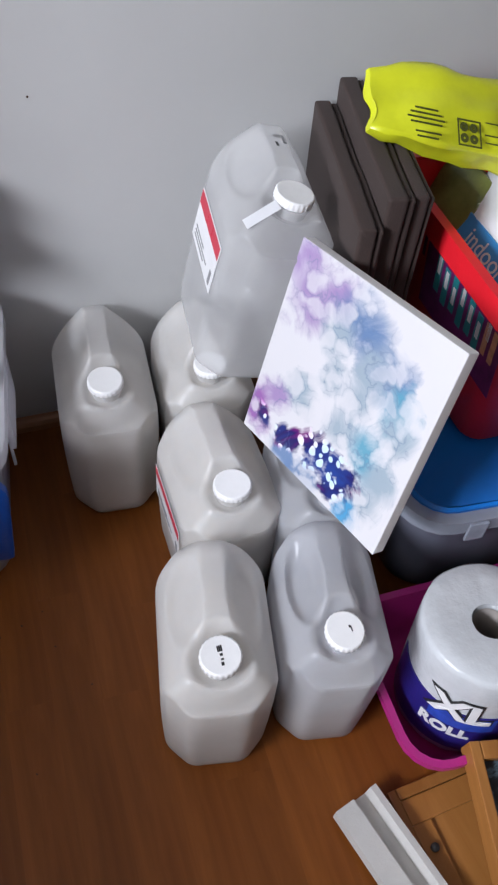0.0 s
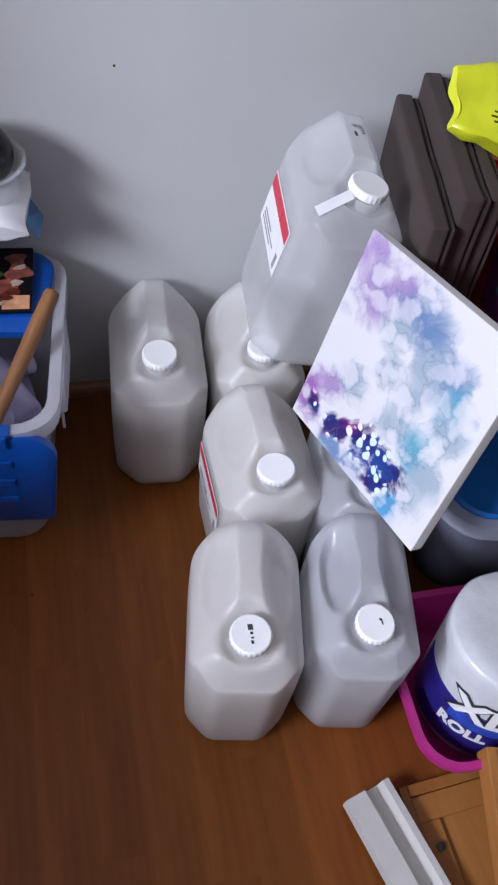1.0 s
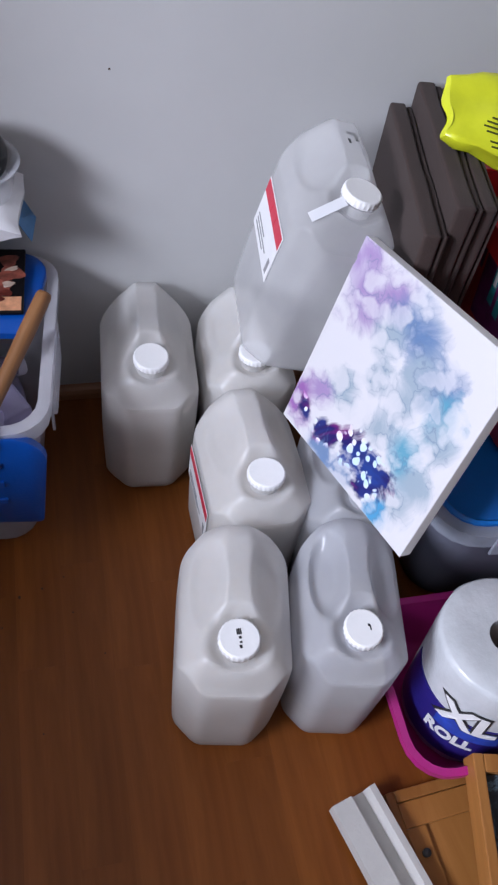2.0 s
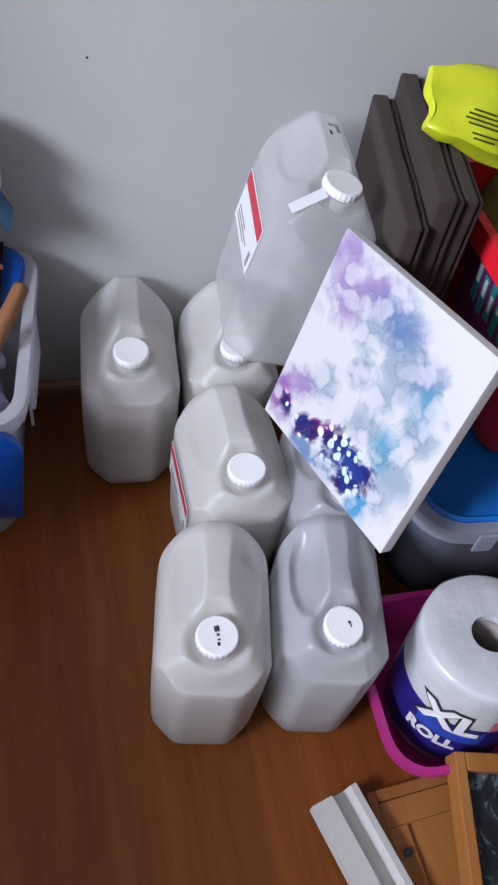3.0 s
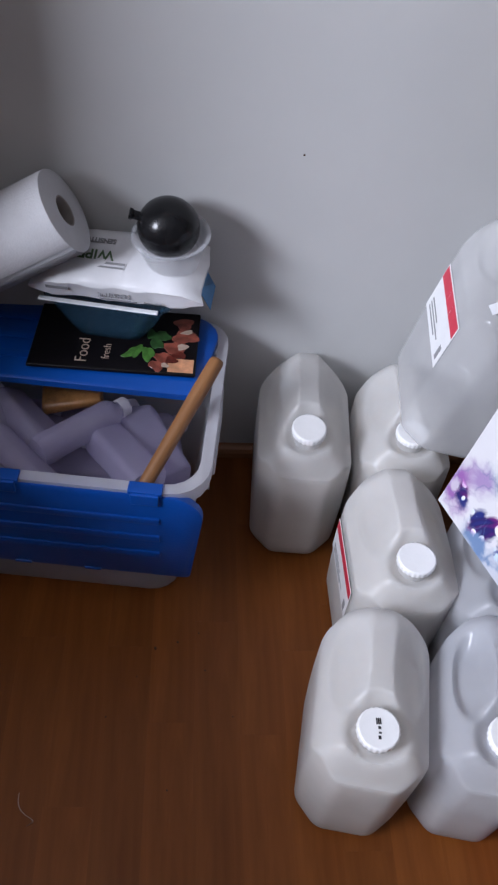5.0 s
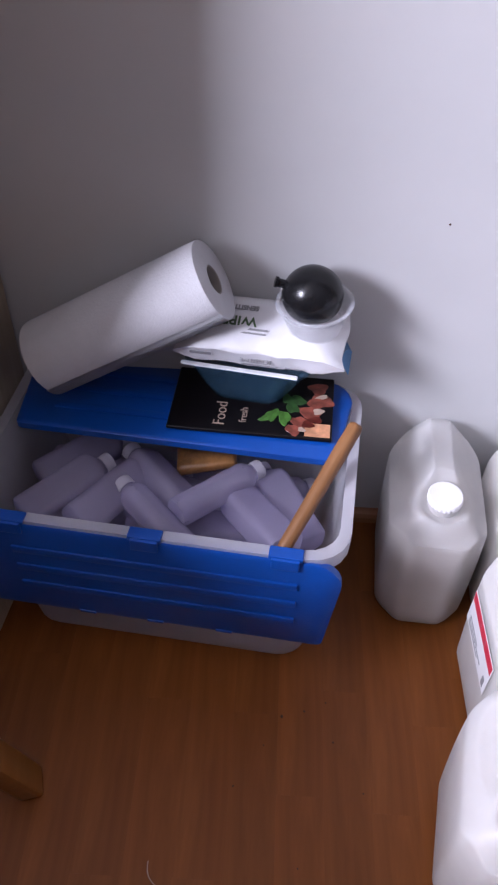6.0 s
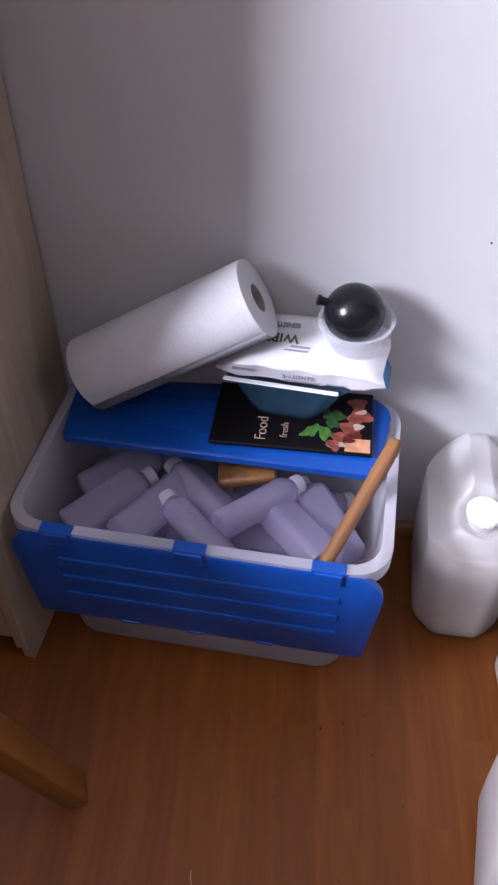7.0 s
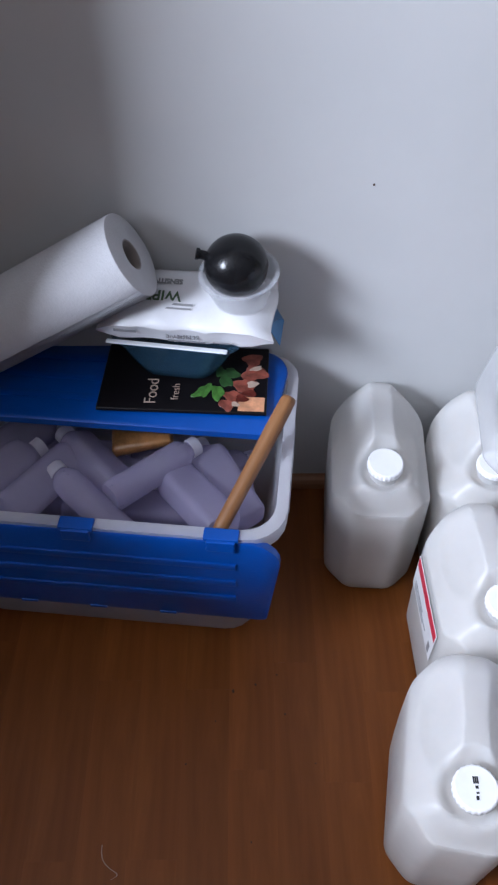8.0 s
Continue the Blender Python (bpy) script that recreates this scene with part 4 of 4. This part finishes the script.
# ---- grey tub with a blue lid ----
tub = thing("lidded_tub", pose(0.618, 0.918, 0, 0, 0, -4), "grey see-through plastic tub with a bright blue lid", "tub")
smart_smooth(part("body", tub_shell(0.29, 0.27, 0.225, 0.025, 0.06), M["tub"], tub), 50)
smart_smooth(part("contents", loft([[Vector((p.x * s, p.y * s, z)) for p in rounded(0.23, 0.21, 0.05)] for z, s in ((0.012, 0.98), (0.15, 1.1), (0.17, 1.0))]), M["dark"], tub, "dark contents seen through the wall"), 50)
ro, ri = rounded(0.308, 0.288, 0.068), rounded(0.278, 0.258, 0.055)
rb, rc = rounded(0.304, 0.284, 0.066), rounded(0.292, 0.272, 0.061)
bm = rim_loop([(ro, 0.212), (ro, 0.238), (ri, 0.240), (ri, 0.2265), (rc, 0.2265), (rb, 0.2265), (rb, 0.212)])
smart_smooth(part("rim", bm, M["rim"], tub, "clear clip-on rim"), 50)
for k in (-0.06, 0.07):
    part("clip", box(k - 0.014, k + 0.014, -0.149, -0.1445, 0.198, 0.236, 0.002), M["rim"], tub)
li = rounded(0.272, 0.252, 0.052)
smart_smooth(part("lid", loft([[Vector((p.x * s, p.y * s, z)) for p in li] for z, s in ((0.226, 1), (0.240, 1), (0.243, 0.97), (0.238, 0.93), (0.238, 0.2))]), M["blue_lid"], tub, "bright blue lid"), 40)

# ---- red slotted basket on the tub ----
bk = thing("basket", pose(0.715, 1.035, 0.244, 0, 0, 0), "red plastic basket with narrow slots and a printed sleeve", "basket")
KW, KD, KH, KT = 0.31, 0.33, 0.262, 0.022


smart_smooth(part("body", tub_shell(KW, KD, KH, KT, 0.030, 0.003), M["red"], bk), 50)
for i in range(12):
    bm = box(-0.0045, 0.0045, -0.0011, 0.0011, -0.045, 0.045, 0.001, 1)
    part("slot", bm, M["purple"], bk, m=pose(-KW / 2 + KT * 0.36 - 0.0001, -0.13 + i * 0.0236, 0.185, 0, 0, 90) @ pose(0, 0, 0, -5.3))
ro, ri = rounded(KW + 0.022, KD + 0.022, 0.03), rounded(KW - 0.004, KD - 0.004, 0.02)
rb = rounded(KW + 0.016, KD + 0.016, 0.028)
bm = rim_loop([(ri, KH + 0.0006), (ri, KH + 0.004), (ro, KH + 0.004), (ro, KH - 0.030), (rb, KH - 0.030), (rb, KH + 0.0006)])
smart_smooth(part("rim", bm, M["red"], bk), 50)
sleeve_m = pose(-KW / 2 + KT - 0.0155, -0.055, 0.160, 0, 0, -90) @ pose(0, 0.0, 0.0030, 95.3) @ pose(0, 0, 0, 0, 0, 0)
sl = part("printed_sleeve", box(-0.10, 0.10, -0.045, 0.075, 0, 0.0008), M["purple"], bk, "purple printed sleeve with coloured strokes", m=sleeve_m)
for i in range(6):
    bars("teal_stroke", [(-0.07 + 0.022 * i, 0.0 - 0.006 * (i % 2), 0.013, 0.058)], M["teal_print"], sl, pose(0, 0, 0.0008))
for i in range(7):
    bars("white_stroke", [(-0.066 + 0.022 * i, 0.03 - 0.008 * (i % 3), 0.007, 0.026)], M["label_white"], sl, pose(0, 0, 0.0015))
for i in range(2):
    bars("peach_stroke", [(0.062 + 0.018 * i, 0.005, 0.010, 0.05)], M["peach"], sl, pose(0, 0, 0.0015))


def pillow(w, d, h, cuts=12, pinch=0.8, crease=0.004, seed=0.0):
    """A filled foil bag: flat seams at both ends, puffed in the middle."""
    bm = bmesh.new()
    bmesh.ops.create_cube(bm, size=1, matrix=Matrix.Diagonal((w, d, h, 1)))
    bmesh.ops.subdivide_edges(bm, edges=bm.edges[:], cuts=cuts, use_grid_fill=True)
    for v in bm.verts:
        ex, ey = abs(v.co.x) / (w / 2), abs(v.co.y) / (d / 2)
        v.co.z *= (1 - pinch * max(0, ex - 0.45) ** 1.6 / 0.55 ** 1.6) * (1 - 0.45 * ey ** 4)
        v.co.y *= 1 - 0.30 * max(0, ex - 0.62) / 0.38
        v.co.z += 0.004 * math.sin(v.co.y * 120 + seed) * max(0, ex - 0.6)
    return wrinkle(bm, crease, 28, seed)


# what the basket holds
bag = thing("printed_bag", pose(0.668, 1.045, 0.484, 60, 0, -90), "white and blue printed bag standing in the basket", "bag")
smart_smooth(part("bag", pillow(0.21, 0.17, 0.05, 10, 0.6, 0.004, 3), M["indoor_white"], bag), 60)
part("blue_band", box(-0.07, 0.085, -0.066, -0.024, 0.0205, 0.0265, 0.0005, 1), M["indoor_blue"], bag)
w = new("lettering", text_mesh("indoor", 0.034, M["label_white"]))
w.parent = bag
w.matrix_local = pose(0.006, -0.045, 0.0268)
ob_ = part("olive_pack", pillow(0.13, 0.12, 0.05, 10, 0.6, 0.005, 5), M["olive"], m=pose(0.638, 1.150, 0.452, 60, 0, -80))
tagged(smart_smooth(ob_, 60), "olive green foil pack in the basket", "pack")
for i, (x, y, z, a) in enumerate(((0.655, 0.915, 0.44, 20), (0.70, 0.90, 0.43, 60), (0.675, 0.925, 0.405, 100))):
    wb = part("wooden_block", box(-0.014, 0.014, -0.02, 0.02, -0.012, 0.012, 0.003), M["tan"], m=pose(x, y, z, 15, 20, a))
    tagged(wb, "small tan wooden block in the basket", "block", "blocks in the basket")
fil = part("cloth_bundle", wrinkle(box(-0.11, 0.11, -0.12, 0.12, 0.006, 0.14, 0.02, 3), 0.012, 18), M["dark"], smooth=True, m=pose(0.725, 1.03, 0.244))
tagged(fil, "dark cloth filling the basket", "cloth")

# ---- lime yellow soft pack on top ----
ly = thing("soft_pack", pose(0.634, 1.135, 0.588, 34, 14, -4), "lime yellow soft foil pack with small dark print", "pack")
smart_smooth(part("pack", pillow(0.345, 0.104, 0.058, 16, 0.78, 0.010, 9), M["lime"], ly), 70)
bars("small_print", [(-0.085, 0.012, 0.032, 0.0022), (-0.092, 0.006, 0.046, 0.0022), (-0.096, 0.0, 0.052, 0.0022), (-0.092, -0.006, 0.044, 0.0022), (-0.086, -0.017, 0.036, 0.0022), (-0.084, -0.023, 0.03, 0.0022)], M["lime_ink"], ly, pose(-0.044, -0.030, 0.0300))
fr = [(-0.026, -0.024, 0.034, 0.002), (-0.026, 0.008, 0.034, 0.002), (-0.026, -0.022, 0.002, 0.030), (0.006, -0.022, 0.002, 0.030)]
bars("printed_frame", fr + [(0.014, 0.010, 0.08, 0.0015), (0.014, -0.006, 0.07, 0.0015), (0.014, -0.016, 0.06, 0.0015)], M["lime_ink"], ly, pose(-0.044, -0.030, 0.0300))
bm = bmesh.new()
for cx, cy in ((-0.017, 0.0), (-0.003, 0.0), (-0.017, -0.014), (-0.003, -0.014)):
    join(bm, lathe([(0.0016, 0), (0.0058, 0), (0.0058, 0.0008), (0.0016, 0.0008)], 16, True), pose(cx - 0.044, cy - 0.030, 0.0300))
part("printed_rings", bm, M["lime_ink"], ly)

# ---- pink tub with a wrapped roll ----
pt_ = thing("pink_tub", pose(0.552, 0.657, 0) @ Matrix.Diagonal((1, 1, 0.80, 1)), "bright magenta plastic tub on the floor", "tub")
smart_smooth(part("body", tub_shell(0.335, 0.235, 0.105, 0.02, 0.05, 0.004), M["pink"], pt_), 50)
ro, ri = rounded(0.347, 0.247, 0.056), rounded(0.33, 0.23, 0.048)
rb = rounded(0.341, 0.241, 0.054)
bm = rim_loop([(rounded(0.325, 0.225, 0.046), 0.1056), (rounded(0.327, 0.227, 0.047), 0.109), (ro, 0.109), (ro, 0.094), (rb, 0.094), (rb, 0.1056)])
smart_smooth(part("rim", bm, M["pink"], pt_), 50)

xl = thing("wrapped_paper_roll", pose(0.507, 0.641, 0.010, -3, -1, 0) @ Matrix.Diagonal((0.98, 0.98, 0.965, 1)), "large paper roll in white and navy plastic wrapper", "paper roll")
R = 0.088
prof = [(0.022, 0.006), (0.06, 0.0), (R - 0.005, 0.002), (R, 0.008), (R, 0.06), (R, 0.12), (R, 0.17), (R, 0.205), (R - 0.001, 0.213), (R - 0.005, 0.2165), (0.060, 0.2170), (0.035, 0.2168), (0.025, 0.2155), (0.0225, 0.20)]
smart_smooth(part("wrapper", wrinkle(lathe(prof, 72), 0.0016, 38), M["wrap"], xl, "crinkled glossy white wrapper"), 60)
smart_smooth(part("core", lathe([(0.0225, 0.208), (0.0215, 0.10), (0.0215, 0.02)], 32), M["core"], xl, "grey cardboard core"), 40)


def band(z0, z1, a0, a1, r, thick=0.0012, slope=0.0):
    bm = bmesh.new()
    n = 40
    rows = []
    for i in range(n + 1):
        a = radians(a0 + (a1 - a0) * i / n)
        dz = slope * i / n
        rows.append([bm.verts.new((q * math.cos(a), q * math.sin(a), z + dz)) for q, z in ((r, z0), (r + thick, z0), (r + thick, z1), (r, z1))])
    for p, q in zip(rows, rows[1:]):
        for j in range(4):
            k = (j + 1) % 4
            bm.faces.new((p[j], q[j], q[k], p[k]))
    return bm


part("navy_band", band(0.02, 0.125, 150, 330, R), M["navy"], xl, "navy printed band", smooth=False)
part("blue_patch", band(0.085, 0.118, 205, 262, R + 0.0013, 0.0006), M["mid_blue"], xl)
part("rose_patch", band(0.125, 0.155, 262, 300, R, 0.0012), M["rose"], xl)


def on_roll(words, size, material, angle, z, r, bold, stretch=1.0):
    """Lettering bent round the roll, reading to the right."""
    me = text_mesh(words, size, material, bold=bold)
    bm = bmesh.new()
    bm.from_mesh(me)
    bmesh.ops.triangulate(bm, faces=bm.faces[:])
    bmesh.ops.subdivide_edges(bm, edges=[e for e in bm.edges if e.calc_length() > 0.006], cuts=2)
    for v in bm.verts:
        a = radians(angle) + v.co.x * stretch / r
        q = r + v.co.z
        v.co = Vector((q * math.cos(a), q * math.sin(a), z + v.co.y))
    bm.to_mesh(me)
    bm.free()
    return me


for words, size, mt, ang, z, r, bold in (("XL", 0.066, M["ink"], 230, 0.130, R + 0.0016, 0.0052), ("XL", 0.066, M["label_white"], 230, 0.130, R + 0.0028, 0.0022), ("ROLL", 0.030, M["label_white"], 222, 0.070, R + 0.0022, 0.0014)):
    w = new("lettering", on_roll(words, size, mt, ang, z, r, bold))
    w.parent = xl

# ---- white foam channel on the floor ----
fo = bmesh.new()
prof = [(-0.033, 0), (0.033, 0), (0.033, 0.019), (0.024, 0.020), (0.018, 0.003), (0.001, 0.003), (-0.004, 0.022), (-0.033, 0.022)]
ring = lambda y: [Vector((p, y, q)) for p, q in prof]
fo = loft([ring(0.0), ring(-0.002), ring(-0.14), ring(-0.3), ring(-0.42)])
fm = part("foam_channel", fo, M["foam"], m=pose(0.311, 0.546, 0.0175, 0, 0, 16))
tagged(smart_smooth(fm, 30), "white foam edge profile with a groove lying on the floor", "foam profile")

# ---- pine box and paint-splashed board ----
pb = thing("pine_box", pose(0.52, 0.410, 0, 0, 0, 4), "shallow varnished pine box lying on the floor", "wooden box")
part("bottom", box(-0.14, 0.16, -0.15, 0.13, 0.002, 0.009), M["pine"], pb)
part("long_side", box(-0.152, -0.1402, -0.15, 0.145, 0, 0.017, 0.002), M["pine"], pb)
part("long_side", box(0.1602, 0.174, -0.15, 0.145, 0, 0.017, 0.002), M["pine"], pb)
part("short_side", box(-0.14, 0.16, 0.1302, 0.145, 0, 0.017, 0.002), M["pine"], pb)
part("short_side", box(-0.14, 0.16, -0.165, -0.1502, 0, 0.017, 0.002), M["pine"], pb)
for x0, x1, y0, y1 in ((-0.1395, 0.1595, 0.098, 0.1295), (-0.1395, -0.112, -0.1495, 0.0978), (0.132, 0.1595, -0.1495, 0.0978)):
    part("border", box(x0, x1, y0, y1, 0.009, 0.0145, 0.0015), M["pine"], pb)
part("knob", lathe([(0, 0), (0.005, 0), (0.0055, 0.006), (0, 0.008)], 14), M["ink"], pb, "small black knob", m=pose(-0.126, 0.066, 0.0145))
bd = thing("paint_board", pose(0.504, 0.401, 0.075, 4, 2, -12), "wooden frame holding a board splashed with dark paint", "board")
for nm, b in (("long_rail", (-0.082, -0.068, -0.2, 0.14)), ("long_rail", (0.14, 0.162, -0.2, 0.14)), ("short_rail", (-0.0675, 0.1395, 0.118, 0.14)), ("short_rail", (-0.0675, 0.1395, -0.2, -0.178))):
    part(nm, box(b[0], b[1], b[2], b[3], -0.012, 0.022, 0.002), M["pine"], bd)
part("board", box(-0.0675, 0.1395, -0.1775, 0.1175, -0.004, 0.010), M["splatter"], bd, "board covered in dried dark paint")

# ---- crumbs and flecks on the floor ----
for x, y, r in ((-0.062, 0.915, 0.0022), (-0.095, 0.905, 0.003), (-0.03, 0.93, 0.0016), (-0.02, 0.87, 0.0018), (-0.12, 0.86, 0.0016), (0.02, 0.80, 0.0015), (-0.07, 0.70, 0.0015), (-0.16, 0.80, 0.0018)):
    bm = lathe([(0, 0), (r, 0.0), (r * 0.8, 0.0006), (0, 0.001)], 8)
    tagged(part("crumb", bm, M["speck"], m=pose(x, y, 0.0, 0, 0, x * 900) @ Matrix.Diagonal((1, 0.7, 1, 1))), "tiny dark crumb on the laminate floor", "crumb", "crumbs on the floor")

# ---- pale curl of fluff on the floor ----
bm = bmesh.new()
rows = []
for i in range(25):
    t = i / 24
    c = Vector((0.010 * math.sin(5.5 * t) * (1 - 0.4 * t), 0.045 * t - 0.012 * math.sin(3 * t), 0.0012 + 0.002 * math.sin(math.pi * t)))
    rows.append([c + Vector((0.0006 * math.cos(a), 0, 0.0006 * math.sin(a))) for a in [2 * math.pi * j / 6 for j in range(6)]])
tagged(part("fluff_curl", loft(rows), M["cream"], smooth=True, m=pose(-0.248, 0.657, 0, 0, 0, 15)), "pale curl of fluff lying on the laminate floor", "fluff")

# ---- laminate planks ----
PW, GAP = 0.0653, 0.0
meshes = {}
rng = random.Random(3)
x = WEST + 0.01
col = 0
while x < EAST - 0.02:
    y = SOUTH + 0.01 - rng.uniform(0, 0.35)
    while y < NORTH - 0.02:
        ln = 0.42 if col % 2 else 0.36
        y0, y1 = max(y, SOUTH + 0.005), min(y + ln, NORTH - 0.004)
        near = -0.87 < x < 1.06 and y1 > -0.42
        if y1 - y0 > 0.03:
            if near:
                key = round(y1 - y0, 3)
                if key not in meshes:
                    o = part("plank", box(-PW / 2 + GAP / 2, PW / 2 - GAP / 2, 0.0, key, -0.009, 0.0, 0.00009, 1), M["plank"], floor)
                    meshes[key] = o.data
                else:
                    o = new("plank", meshes[key])
                    o.parent = floor
                o.location = (x + PW / 2, y0, 0)
        y += ln
    x += PW
    col += 1
bm = bmesh.new()
for a, b, c, d in ((WEST, -0.80, SOUTH, NORTH), (1.06, EAST, SOUTH, NORTH), (-0.80, 1.06, SOUTH, -0.42)):
    n = int((b - a) / PW) + 1
    for i in range(n):
        x0, x1 = a + i * (b - a) / n, a + (i + 1) * (b - a) / n
        box(x0 + 0.0003, x1 - 0.0003, c, d, -0.009, -0.0005, bm=bm)
tagged(part("far_planks", bm, M["plank"], floor), kind="stuff")
